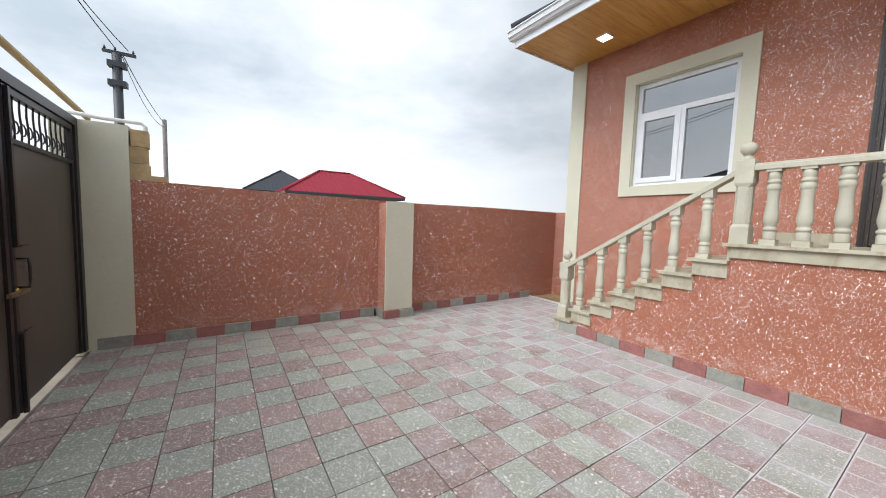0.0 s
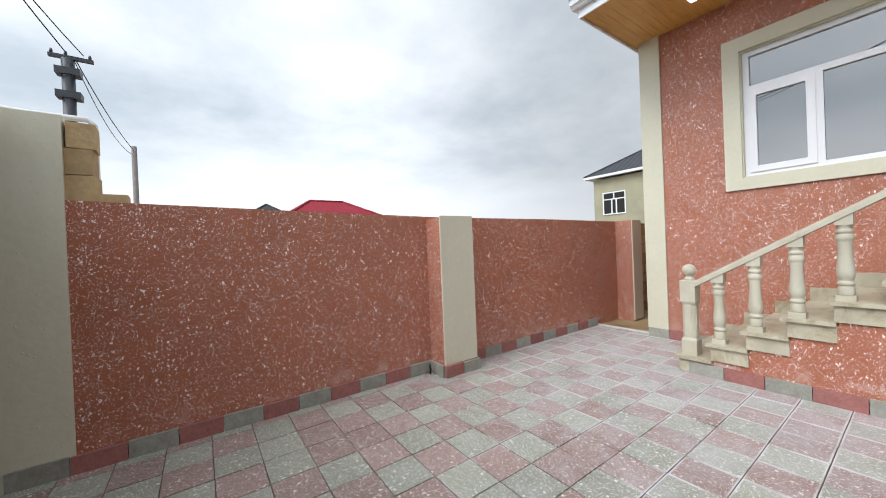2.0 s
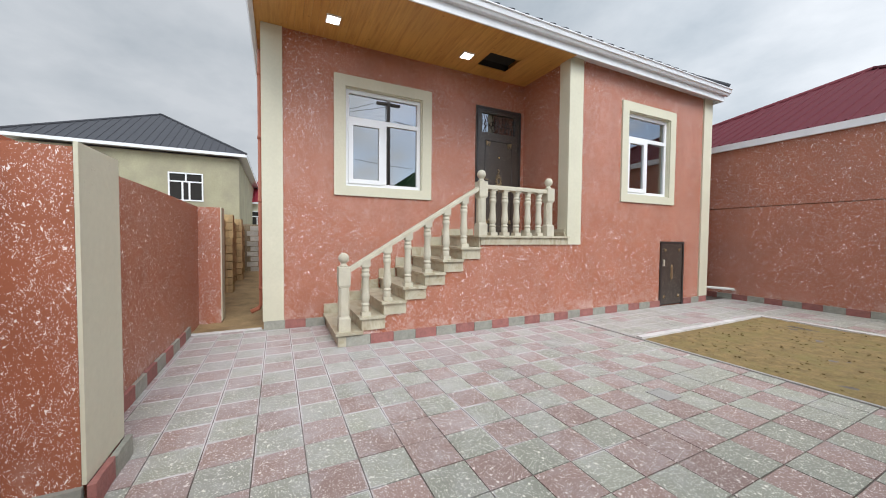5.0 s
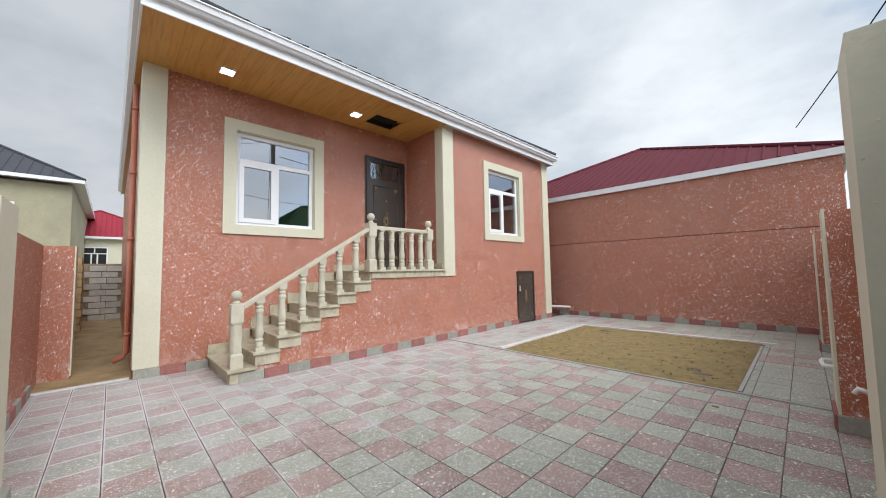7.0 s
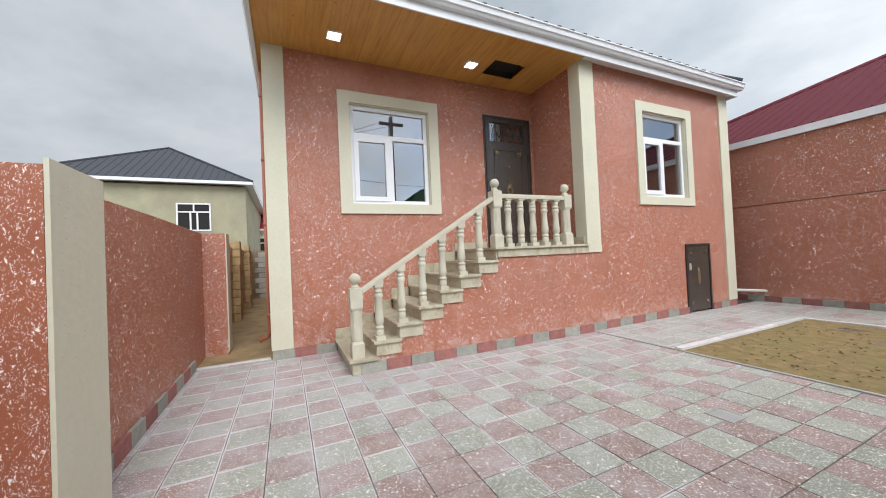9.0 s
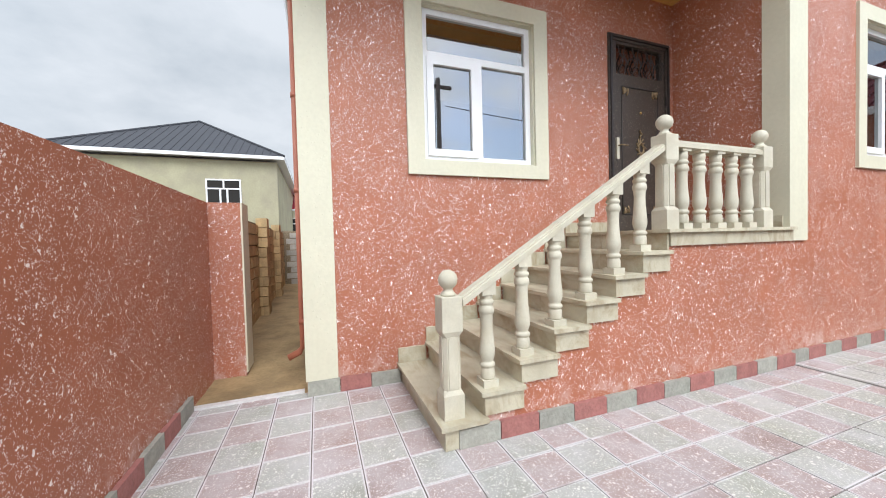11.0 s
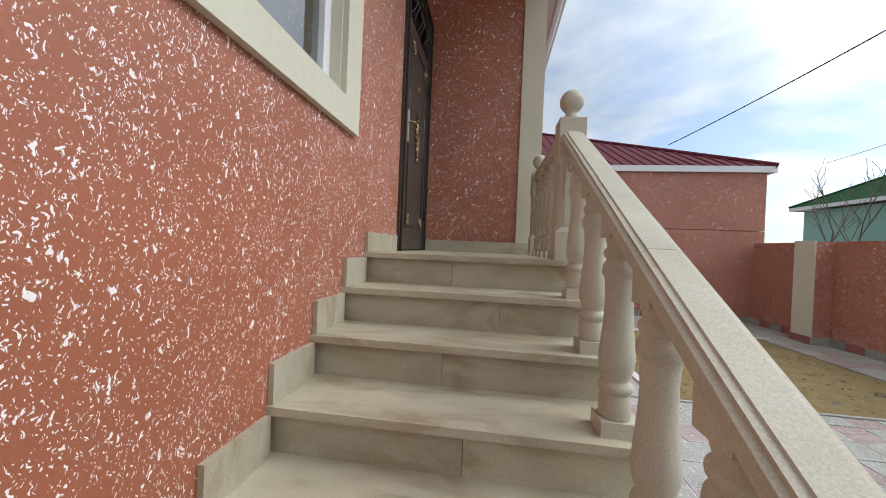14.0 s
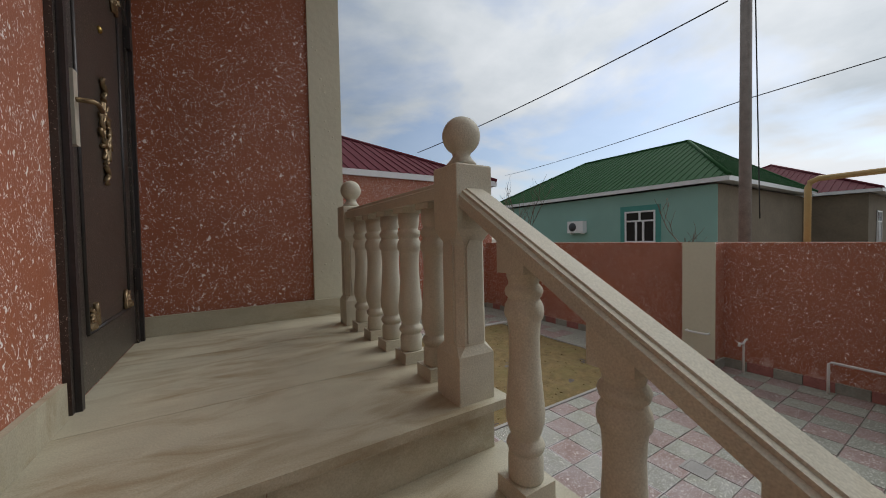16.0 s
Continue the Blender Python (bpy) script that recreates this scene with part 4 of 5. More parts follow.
v = [bm.verts.new(c) for c in ((fx + 0.05, ly0 + 0.05, LZ + 0.02), (fx + 0.05, ly1 - 0.05, LZ + 0.02), (fx + 0.05, ly1 - 0.05, z1 - 0.11), (fx + 0.05, ly0 + 0.05, z1 - 0.11))]
bm.faces.new(v[::-1])
part("pane", bm, GLASS, leaf, "dark transom glass")
for k in range(7):
    yy = ly0 + 0.09 + k * (ly1 - ly0 - 0.18) / 6
    t = bmesh.new()
    pts = [(fx + 0.02 - 0.05 * math.sin(math.pi * min(1, q * 1.3)) ** 2, yy + (0.035 * math.sin(q * math.pi) if k % 2 else -0.035 * math.sin(q * math.pi)), LZ + 0.03 + q * (z1 - 0.12 - LZ - 0.03)) for q in np.linspace(0, 1, 9)]
    tube(t, pts, 0.007, 6)
    part("bar", t, DOORM_EDGE, leaf, "wrought iron bar")
    t = bmesh.new()
    bmesh.ops.create_icosphere(t, subdivisions=1, radius=0.016, matrix=Matrix.Translation(pts[5]))
    part("knot", t, DOORM_EDGE, leaf)
    if k < 6:
        t = bmesh.new()
        r = (ly1 - ly0 - 0.18) / 12
        tube(t, [(fx - 0.02, yy + r - r * math.cos(a), LZ + 0.13 + r * 1.3 * math.sin(a)) for a in np.linspace(0, math.pi, 9)], 0.006, 6)
        part("scroll", t, DOORM_EDGE, leaf)
# beaded panel, corner ornaments and centre rosette
py0, py1, pz0, pz1 = ly0 + 0.13, ly1 - 0.13, z0 + 0.22, LZ - 0.13
for a, b in (((py0, pz0), (py1, pz0)), ((py1, pz0), (py1, pz1)), ((py1, pz1), (py0, pz1)), ((py0, pz1), (py0, pz0))):
    t = bmesh.new()
    tube(t, [(fx + 0.011, *a), (fx + 0.011, *b)], 0.009, 6)
    part("moulding", t, DOORM_EDGE, leaf)


def ornament(cy, cz, sy, sz, s):
    t = bmesh.new()
    for r, turn in ((0.05, 0.0), (0.034, 1.1), (0.026, 2.2), (0.02, 3.1)):
        pts = [(fx + 0.004, cy + sy * s * (0.012 + r * q * abs(math.cos(turn * 0.5 + q * 2.4))), cz + sz * s * (0.012 + r * q * abs(math.sin(turn * 0.5 + q * 2.4)))) for q in np.linspace(0.1, 1.7, 9)]
        tube(t, pts, 0.007 * s, 6)
    bmesh.ops.create_icosphere(t, subdivisions=1, radius=0.018 * s, matrix=Matrix.Translation((fx + 0.006, cy + sy * 0.02 * s, cz + sz * 0.02 * s)))
    return t


for cy, sy in ((py0, 1), (py1, -1)):
    for cz, sz in ((pz0, 1), (pz1, -1)):
        part("corner_ornament", ornament(cy, cz, sy, sz, 1.3), BRONZE, leaf, "bronze corner ornament")
cy, cz = (py0 + py1) / 2, z0 + 1.05
t = bmesh.new()
for k in range(12):
    a = k * math.pi / 6
    pts = [(fx + 0.002, cy + (0.03 + 0.05 * q) * math.cos(a + 0.5 * q), cz + (0.05 + 0.09 * q) * math.sin(a + 0.5 * q)) for q in np.linspace(0, 1, 6)]
    tube(t, pts, 0.008, 6)
for k in (-1, 1):
    tube(t, [(fx + 0.002, cy + 0.018 * math.sin(q * 9), cz + k * (0.13 + 0.1 * q)) for q in np.linspace(0, 1, 9)], 0.011, 6)
tube(t, [(fx + 0.0, cy + 0.045 * math.cos(q), cz + 0.07 * math.sin(q)) for q in np.linspace(0, 2 * math.pi, 20)], 0.009, 6)
lathe(t, [(0.022, -0.004), (0.03, 0.0), (0.022, 0.006)], (0, 0, 0), 10)
part("rosette", t, BRONZE, leaf, "bronze scrolled rosette")
bm = bmesh.new()
lathe(bm, [(0.016, 0.0), (0.016, 0.006), (0.009, 0.012)], (0, 0, 0), 14)
bm.transform(Matrix.Translation((fx + 0.012, cy - 0.01, z0 + 1.5)) @ Matrix.Rotation(radians(-90), 4, "Y"))
part("peephole", bm, BRASS, leaf, "round brass peephole")
hy = ly1 - 0.045
handle = part("door_handle", boxes((fx - 0.012, fx + 0.011, hy - 0.02, hy + 0.02, z0 + 0.9, z0 + 1.16), r=0.006), CHROME, leaf, "satin metal handle plate")
t = bmesh.new()
tube(t, [(fx - 0.012, hy, z0 + 1.06), (fx - 0.055, hy, z0 + 1.06), (fx - 0.06, hy - 0.03, z0 + 1.062), (fx - 0.058, hy - 0.08, z0 + 1.055), (fx - 0.05, hy - 0.12, z0 + 1.062)], 0.009, 8)
part("lever", t, BRONZE, handle)
for hz in (z0 + 0.3, z0 + 1.62):
    part("hinge", boxes((fx - 0.02, fx + 0.0, y0 + 0.06, y0 + 0.09, hz, hz + 0.12), r=0.005), DOORM_EDGE, d)
# added black sheet gives the transom the darkness of an unlit hall
wall("door_back", boxes((FACADE + 0.2, FACADE + 0.22, y0, y1, z0, z1)), BLACK, "near-black sheet for the unlit hall behind the door", "door")

# ---- hatch door under the window ----
hd = thing("door_2", "small dark steel hatch door to the basement", "door", kind="structure")
y0, y1, z0, z1 = HATCH
part("door_frame", boxes((FRONT - 0.02, FRONT + 0.1, y0, y0 + 0.05, 0.0, z1), (FRONT - 0.02, FRONT + 0.1, y1 - 0.05, y1, 0.0, z1), (FRONT - 0.02, FRONT + 0.1, y0 + 0.05, y1 - 0.05, z1 - 0.05, z1), r=0.005), DOORM_EDGE, hd)
lf = part("door_leaf", boxes((FRONT - 0.008, FRONT + 0.05, y0 + 0.052, y1 - 0.052, 0.03, z1 - 0.053), r=0.004), DOORM, hd)
fx0 = fx
fx = FRONT - 0.016
for cy, sy in ((y0 + 0.12, 1), (y1 - 0.12, -1)):
    for cz, sz in ((0.15, 1), (z1 - 0.14, -1)):
        part("corner_ornament", ornament(cy, cz, sy, sz, 0.9), BRONZE, lf)
t = bmesh.new()
lathe(t, [(0.008, 0.0), (0.04, 0.05), (0.05, 0.13), (0.03, 0.2), (0.045, 0.26), (0.008, 0.33)], (0, 0, 0), 10)
t.transform(Matrix.Translation((fx + 0.006, (y0 + y1) / 2, 0.52)) @ Matrix.Diagonal((0.25, 1, 1, 1)))
part("rosette", t, BRONZE, lf, "bronze oval ornament")
part("door_handle", boxes((fx - 0.02, fx + 0.007, y1 - 0.12, y1 - 0.09, 0.82, 0.95), r=0.006), CHROME, lf)
# added black sheet, hidden by the hatch leaf, in place of basement shade
wall("wall_basement", boxes((FRONT + 0.3, FRONT + 0.32, y0 - 0.1, y1 + 0.1, 0.0, 1.29)), BLACK, "near-black sheet for the unlit basement behind the hatch")

# ---- soffit lamps ----
for lx, ly in ((5.02, 3.14), (5.02, 1.03)):
    lamp = thing("ceiling_lamp", "square white recessed LED panel in the soffit", "lamp", (lx, ly, SOFFIT), "soffit lamps")
    part("lamp_frame", boxes((-0.095, 0.095, -0.095, -0.083, -0.022, -0.001), (-0.095, 0.095, 0.083, 0.095, -0.022, -0.001), (-0.095, -0.083, -0.083, 0.083, -0.022, -0.001), (0.083, 0.095, -0.083, 0.083, -0.022, -0.001), r=0.003), PVC, lamp)
    part("diffuser", boxes((-0.083, 0.083, -0.083, 0.083, -0.018, -0.002)), LED, lamp, "glowing white panel")

# ---- yard walls ----
nw = bmesh.new()
prism(nw, [(-0.70, -0.04), (2.46, -0.04), (2.46, 1.815), (0.9, 1.845), (-0.70, 1.88)], "y", NORTH, NORTH + 0.2)
wall("wall_north", nw, RED, "red stucco yard wall with white flecks")
nw = bmesh.new()
prism(nw, [(2.46, -0.04), (6.36, -0.04), (6.36, 1.80), (4.4, 1.815), (2.46, 1.81)], "y", NORTH - 0.05, NORTH + 0.2)
wall("wall_north_far", nw, RED, "red stucco yard wall beside the passage")
wall("pier_north", boxes((2.235, 2.70, 4.73, NORTH, -0.04, WALL_TOP - 0.02)), RED, "red stucco pier of the yard wall", "pier")
wall("pier_north_face", boxes((2.235, 2.70, 4.71, 4.728, 0.13, WALL_TOP + 0.005), r=0.004), CREAM, "cream plaster face of the yard wall pier", "pier")
wall("pier_passage", boxes((6.36, 6.68, 4.66, NORTH + 0.2, -0.04, WALL_TOP)), RED, "red stucco end pier of the yard wall", "pier")
wall("pier_passage_face", boxes((6.36, 6.68, 4.642, 4.658, 0.02, WALL_TOP), r=0.004), CREAM, "cream plaster face of the end pier", "pier")
wall("gate_pillar_north", boxes((-1.30, -0.70, NORTH - 0.015, NORTH + 0.3, -0.04, 2.46), r=0.01), CREAM, "cream plastered gate pillar", "pillar")
wall("gate_pillar_south", boxes((-1.30, -0.85, 1.62, 2.02, -0.04, 2.36), r=0.01), CREAM, "cream plastered gate pillar beside the wall", "pillar")
wall("wall_west", boxes((WEST - 0.2, WEST, SOUTH, 1.62, -0.04, WALL_TOP + 0.02)), RED, "red stucco street wall with white flecks")
for py in (-0.47, -4.15):
    wall("pier_west", boxes((WEST, WEST + 0.28, py, py + 0.42, -0.04, WALL_TOP + 0.01)), RED, "red stucco pier of the street wall", "pier")
    wall("pier_west_face", boxes((WEST + 0.282, WEST + 0.30, py, py + 0.42, 0.13, WALL_TOP + 0.03), r=0.004), CREAM, "cream plaster face of the street wall pier", "pier")
wall("wall_south", boxes((WEST - 0.2, 9.0, SOUTH - 0.2, SOUTH, -0.04, 2.085)), RED, "tall red stucco wall of the neighbouring house")
wall("wall_south_upper", boxes((WEST - 0.2, 9.0, SOUTH - 0.2, SOUTH - 0.004, 2.1, 3.46)), RED, "upper red stucco wall of the neighbouring house")
wall("wall_yard_end", boxes((9.0, 9.2, SOUTH - 0.2, CORNER_S, -0.04, 2.5)), RED, "plain wall closing the side yard")

# soil bed with its kerb
BED = (-0.1, 3.0, -3.85, -0.62)
soil = bmesh.new()
bmesh.ops.create_grid(soil, x_segments=70, y_segments=70, size=0.5, matrix=Matrix.Translation(((BED[0] + BED[1]) / 2, (BED[2] + BED[3]) / 2, 0.012)) @ Matrix.Diagonal((BED[1] - BED[0], BED[3] - BED[2], 1, 1)))
for v in soil.verts:
    v.co.z += 0.03 * noise.noise(v.co * 1.6) + 0.014 * noise.noise(v.co * 9)
    if min(v.co.x - BED[0], BED[1] - v.co.x, v.co.y - BED[2], BED[3] - v.co.y) < 0.02:
        v.co.z = -0.003
for f in soil.faces:
    f.smooth = True
tagged(part("soil_bed", soil, SOIL), "square bed of bare brown soil in the paving", "soil", kind="structure")
random.seed(4)
clods = bmesh.new()
for _ in range(420):
    r = random.uniform(0.004, 0.016)
    p = Vector((random.uniform(BED[0] + 0.1, BED[1] - 0.1), random.uniform(BED[2] + 0.1, BED[3] - 0.1), 0.0))
    p.z = 0.012 + 0.03 * noise.noise(Vector((p.x, p.y, 0.012)) * 1.6) + r * 0.3
    bmesh.ops.create_icosphere(clods, subdivisions=1, radius=r, matrix=Matrix.Translation(p) @ Matrix.Rotation(random.random() * 6, 4, "Z") @ Matrix.Diagonal((1.4, 1, 0.6, 1)))
tagged(part("soil_clods", clods, SOIL), "loose clods and crumbs of dry soil", "soil", kind="stuff")
kerbs = thing("kerb", "white dusty stone kerb round the soil bed", "kerb", kind="structure")
KL = mesh_of("kerb_stone", boxes((-0.235, 0.235, -0.045, 0.045, -0.03, 0.022), r=0.006), KERB)
y = BED[3] - 0.25
while y > BED[2]:
    piece("kerb_stone", KL, kerbs, (BED[1] + 0.05, y, random.uniform(-0.002, 0.004)), radians(90) + random.uniform(-0.01, 0.01))
    y -= 0.475
x = BED[1] - 0.2
while x > BED[0]:
    piece("kerb_stone", KL, kerbs, (x, BED[2] - 0.05, random.uniform(-0.002, 0.004)), random.uniform(-0.01, 0.01))
    x -= 0.475
THIN = mesh_of("edge_strip", boxes((-0.49, 0.49, -0.018, 0.018, -0.03, 0.014), r=0.004), CONCRETE)
for k in range(6):
    piece("edge_strip", THIN, kerbs, (WEST + 0.55 + k * 0.985, -0.585, 0.0))
for k in range(3):
    piece("edge_strip", THIN, kerbs, (BED[0] - 0.02, -1.13 - k * 0.985, 0.0), radians(90))
wall("threshold_passage", boxes((5.62, 5.68, CORNER_N + 0.03, NORTH, -0.03, 0.018), r=0.006), KERB, "thin pale kerb across the passage", "kerb")

# ---- passage beside the house ----
sand = bmesh.new()
bmesh.ops.create_grid(sand, x_segments=80, y_segments=14, size=0.5, matrix=Matrix.Translation((10.6, (CORNER_N + NORTH) / 2 + 0.1, -0.012)) @ Matrix.Diagonal((9.9, NORTH - CORNER_N + 0.3, 1, 1)))
for v in sand.verts:
    v.co.z += 0.02 * noise.noise(v.co * 1.9) + 0.008 * noise.noise(v.co * 8)
for f in sand.faces:
    f.smooth = True
tagged(part("passage_ground", sand, SAND), "damp trodden sand in the side passage", "sand", kind="structure")
blocks = tagged(part("wall_passage", boxes((6.72, 15.4, NORTH + 0.03, NORTH + 0.2, -0.04, 1.78), (15.2, 15.4, CORNER_N, NORTH + 0.03, -0.04, 1.80)), MORTAR), "raw limestone block wall with open joints", "wall", kind="structure")

# downpipe on the side of the house
dp = thing("downpipe", "red painted rain downpipe on the house side", "pipe")
t = bmesh.new()
tube(t, [(6.25, CORNER_N + 0.05, 4.3), (6.25, CORNER_N + 0.05, 0.26), (6.25, CORNER_N + 0.09, 0.2), (6.25, CORNER_N + 0.2, 0.15)], 0.036, 12)
part("pipe", t, PIPE_RED, dp)
for z in (0.5, 1.9, 2.9, 3.9):
    t = bmesh.new()
    lathe(t, [(0.043, 0), (0.043, 0.05)], (6.25, CORNER_N + 0.05, z), 14)
    part("collar", t, PIPE_RED, dp)

# ---- gate to the street ----
gate = thing("gate", "brown sheet steel street gate with scrolled bars on top", "gate", (0, 0, 0))
GX = -1.13
part("gate_frame", boxes((GX - 0.04, GX + 0.04, 4.9, 4.98, 0.02, 2.46), (GX - 0.04, GX + 0.04, 2.03, 2.1, 0.02, 2.46), (GX - 0.04, GX + 0.04, 2.1, 4.9, 2.38, 2.46), r=0.004), GATE_DARK, gate)
for a, b in ((3.54, 4.88), (2.12, 3.5)):
    lf = part("gate_leaf", boxes((GX - 0.01, GX + 0.004, a, b, 0.05, 2.0)), GATEM, gate, "brown painted steel sheet")
    part("leaf_frame", boxes((GX - 0.025, GX + 0.025, a, a + 0.045, 0.03, 2.37), (GX - 0.025, GX + 0.025, b - 0.045, b, 0.03, 2.37), (GX - 0.025, GX + 0.025, a + 0.045, b - 0.045, 2.325, 2.37), (GX - 0.025, GX + 0.025, a + 0.045, b - 0.045, 1.985, 2.02), r=0.003), GATE_DARK, lf)
    n = 11
    for k in range(n):
        yy = a + 0.1 + k * (b - a - 0.2) / (n - 1)
        t = bmesh.new()
        tube(t, [(GX, yy + 0.012 * math.sin(q * 2 * math.pi), 2.02 + q * 0.31) for q in np.linspace(0, 1, 8)], 0.007, 6)
        part("bar", t, GATE_DARK, lf)
        if k < n - 1:
            r = (b - a - 0.2) / (n - 1) / 2
            t = bmesh.new()
            tube(t, [(GX - 0.008, yy + r + r * 0.8 * math.cos(q), 2.12 + r * 0.8 * math.sin(q)) for q in np.linspace(0, 2 * math.pi, 12)], 0.006, 6)
            part("ring", t, GATE_DARK, lf)
for za, zb in ((1.25, 2.36), (0.02, 0.62)):
    part("drop_bolt", boxes((GX + 0.026, GX + 0.05, 3.55, 3.58, za, zb), r=0.003), GATE_DARK, gate, "long steel drop bolt")
for bz in (1.25, 0.62):
    t = bmesh.new()
    tube(t, [(GX + 0.03, 3.56, bz), (GX + 0.04, 3.72, bz)], 0.008, 8)
    part("bolt_handle", t, GATE_DARK, gate)
t = bmesh.new()
tube(t, [(GX + 0.02, 3.6, 1.16), (GX + 0.08, 3.6, 1.16), (GX + 0.085, 3.6, 1.1), (GX + 0.085, 3.6, 1.0), (GX + 0.08, 3.6, 0.95), (GX + 0.02, 3.6, 0.95)], 0.009, 8)
part("pull_handle", t, GATE_DARK, gate)
part("latch", boxes((GX + 0.026, GX + 0.05, 3.42, 3.7, 0.9, 0.93), r=0.003), BRONZE, gate)
bm = bmesh.new()
lathe(bm, [(0.022, 0.0), (0.026, 0.01), (0.012, 0.03)], (0, 0, 0), 12)
bm.transform(Matrix.Translation((GX + 0.006, 3.58, 0.93)) @ Matrix.Rotation(radians(90), 4, "Y"))
part("lock", bm, BRASS, gate, "brass lock knob")

# ---- pipes ----
t = bmesh.new()
tube(t, [(-1.42, 0.74, -0.05), (-1.42, 0.74, 2.54), (-1.42, 0.76, 2.6), (-1.42, 0.84, 2.64), (-1.42, 2.4, 2.66), (-1.42, 2.5, 2.72), (-1.42, 2.5, 2.98), (-1.42, 2.6, 3.05), (-1.42, 6.8, 2.82)], 0.036, 12)
tagged(part("gas_pipe", t, PIPE_YELLOW), "ochre painted gas pipe over the gate", "pipe")
t = bmesh.new()
tube(t, [(-1.4, 5.45, 2.62), (-1.0, 5.5, 2.6), (-0.66, 5.5, 2.6), (-0.62, 5.5, 2.56), (-0.62, 5.5, -0.05)], 0.022, 10)
tagged(part("white_pipe", t, PIPE_WHITE), "thin white pipe behind the gate pillar", "pipe")
tap = thing("garden_tap", "white water pipe with a tap at the street wall", "tap")
t = bmesh.new()
tube(t, [(WEST + 0.12, 0.22, 0.0), (WEST + 0.12, 0.22, 0.42), (WEST + 0.06, 0.22, 0.45), (WEST + 0.002, 0.22, 0.45)], 0.014, 10)
part("pipe", t, PIPE_WHITE, tap)
t = bmesh.new()
tube(t, [(WEST + 0.12, 0.22, 0.40), (WEST + 0.2, 0.2, 0.42), (WEST + 0.22, 0.2, 0.38)], 0.018, 10)
part("spout", t, PIPE_WHITE, tap)
t = bmesh.new()
tube(t, [(WEST + 0.1, 1.02, 0.0), (WEST + 0.1, 1.02, 0.36), (WEST + 0.1, 1.04, 0.38), (WEST + 0.1, 1.5, 0.37), (WEST + 0.1, 1.54, 0.37), (WEST + 0.1, 1.55, 0.0)], 0.015, 10)
tagged(part("white_pipe", t, PIPE_WHITE), "low white pipe loop along the street wall", "pipe")
t = bmesh.new()
tube(t, [(WEST + 0.302, -0.4, 0.5), (WEST + 0.36, -0.4, 0.5), (WEST + 0.37, -0.3, 0.5), (WEST + 0.36, -0.12, 0.5), (WEST + 0.302, -0.12, 0.5)], 0.016, 10)
tagged(part("white_pipe", t, PIPE_WHITE), "short white pipe fixed on the wall pier", "pipe")
t = bmesh.new()
tube(t, [(4.8, CORNER_S - 0.0, 0.32), (4.5, -5.1, 0.27), (4.2, -5.5, 0.24), (4.2, SOUTH + 0.001, 0.22)], 0.03, 10)
tagged(part("drain_pipe", t, PIPE_WHITE), "thin pale drain pipe by the house corner", "pipe")
t = bmesh.new()
tube(t, [(2.17, 4.93, 0.0), (2.16, 4.91, 0.05), (2.15, 4.9, 0.12)], 0.012, 8)
tube(t, [(2.15, 4.9, 0.06), (2.14, 4.88, 0.1), (2.13, 4.87, 0.05)], 0.009, 8)
tagged(part("cable_stub", t, CABLE), "black cable end sticking up beside the pier", "cable")
# small yard drain
dr = thing("floor_drain", "small square metal drain set in the paving", "drain", (1.83, 0.8, 0.0))
part("drain_frame", boxes((-0.1, 0.1, -0.1, -0.08, -0.003, 0.006), (-0.1, 0.1, 0.08, 0.1, -0.003, 0.006), (-0.1, -0.08, -0.08, 0.08, -0.003, 0.006), (0.08, 0.1, -0.08, 0.08, -0.003, 0.006)), CONCRETE, dr)
part("drain_cover", boxes((-0.08, 0.08, -0.08, 0.08, -0.004, 0.003)), CONCRETE, dr)


# ---- neighbouring houses ----
def simple_window(parent, face, at, w, h, axis="x", sign=-1, surround=None):
    """A window with white frame, mullion, transom and near-black panes on a far wall; the unlit room is painted into
    the panes.
    """
    win = thing("window", "", "")
    win.parent = parent
    x, y, z = at

    def put(name, a0, a1, z0, z1, d0, d1, mat):
        if axis == "x":
            lo, hi = sorted((x + sign * d0, x + sign * d1))
            return part(name, boxes((lo, hi, y + a0, y + a1, z + z0, z + z1)), mat, win)
        lo, hi = sorted((y + sign * d0, y + sign * d1))
        return part(name, boxes((x + a0, x + a1, lo, hi, z + z0, z + z1)), mat, win)
    if surround:
        for a0, a1, z0, z1 in ((-w / 2 - 0.18, -w / 2, -0.1, h + 0.2), (w / 2, w / 2 + 0.18, -0.1, h + 0.2), (-w / 2, w / 2, h, h + 0.2)):
            put("surround", a0, a1, z0, z1, 0.002, 0.03, surround)
    put("pane", -w / 2, w / 2, 0, h, 0.004, 0.012, BLACK)
    f = 0.06
    for a0, a1, z0, z1 in ((-w / 2, w / 2, 0, f), (-w / 2, w / 2, h - f, h), (-w / 2, -w / 2 + f, f, h - f), (w / 2 - f, w / 2, f, h - f), (-w / 2 + f, w / 2 - f, h * 0.66, h * 0.66 + f), (-0.17, -0.1, f, h * 0.66), (0.1, 0.17, f, h * 0.66)):
        put("frame", a0, a1, z0, z1, 0.014, 0.05, PVC)
    put("frame", -0.03, 0.03, h * 0.66 + f, h - f, 0.014, 0.05, PVC)
    return win


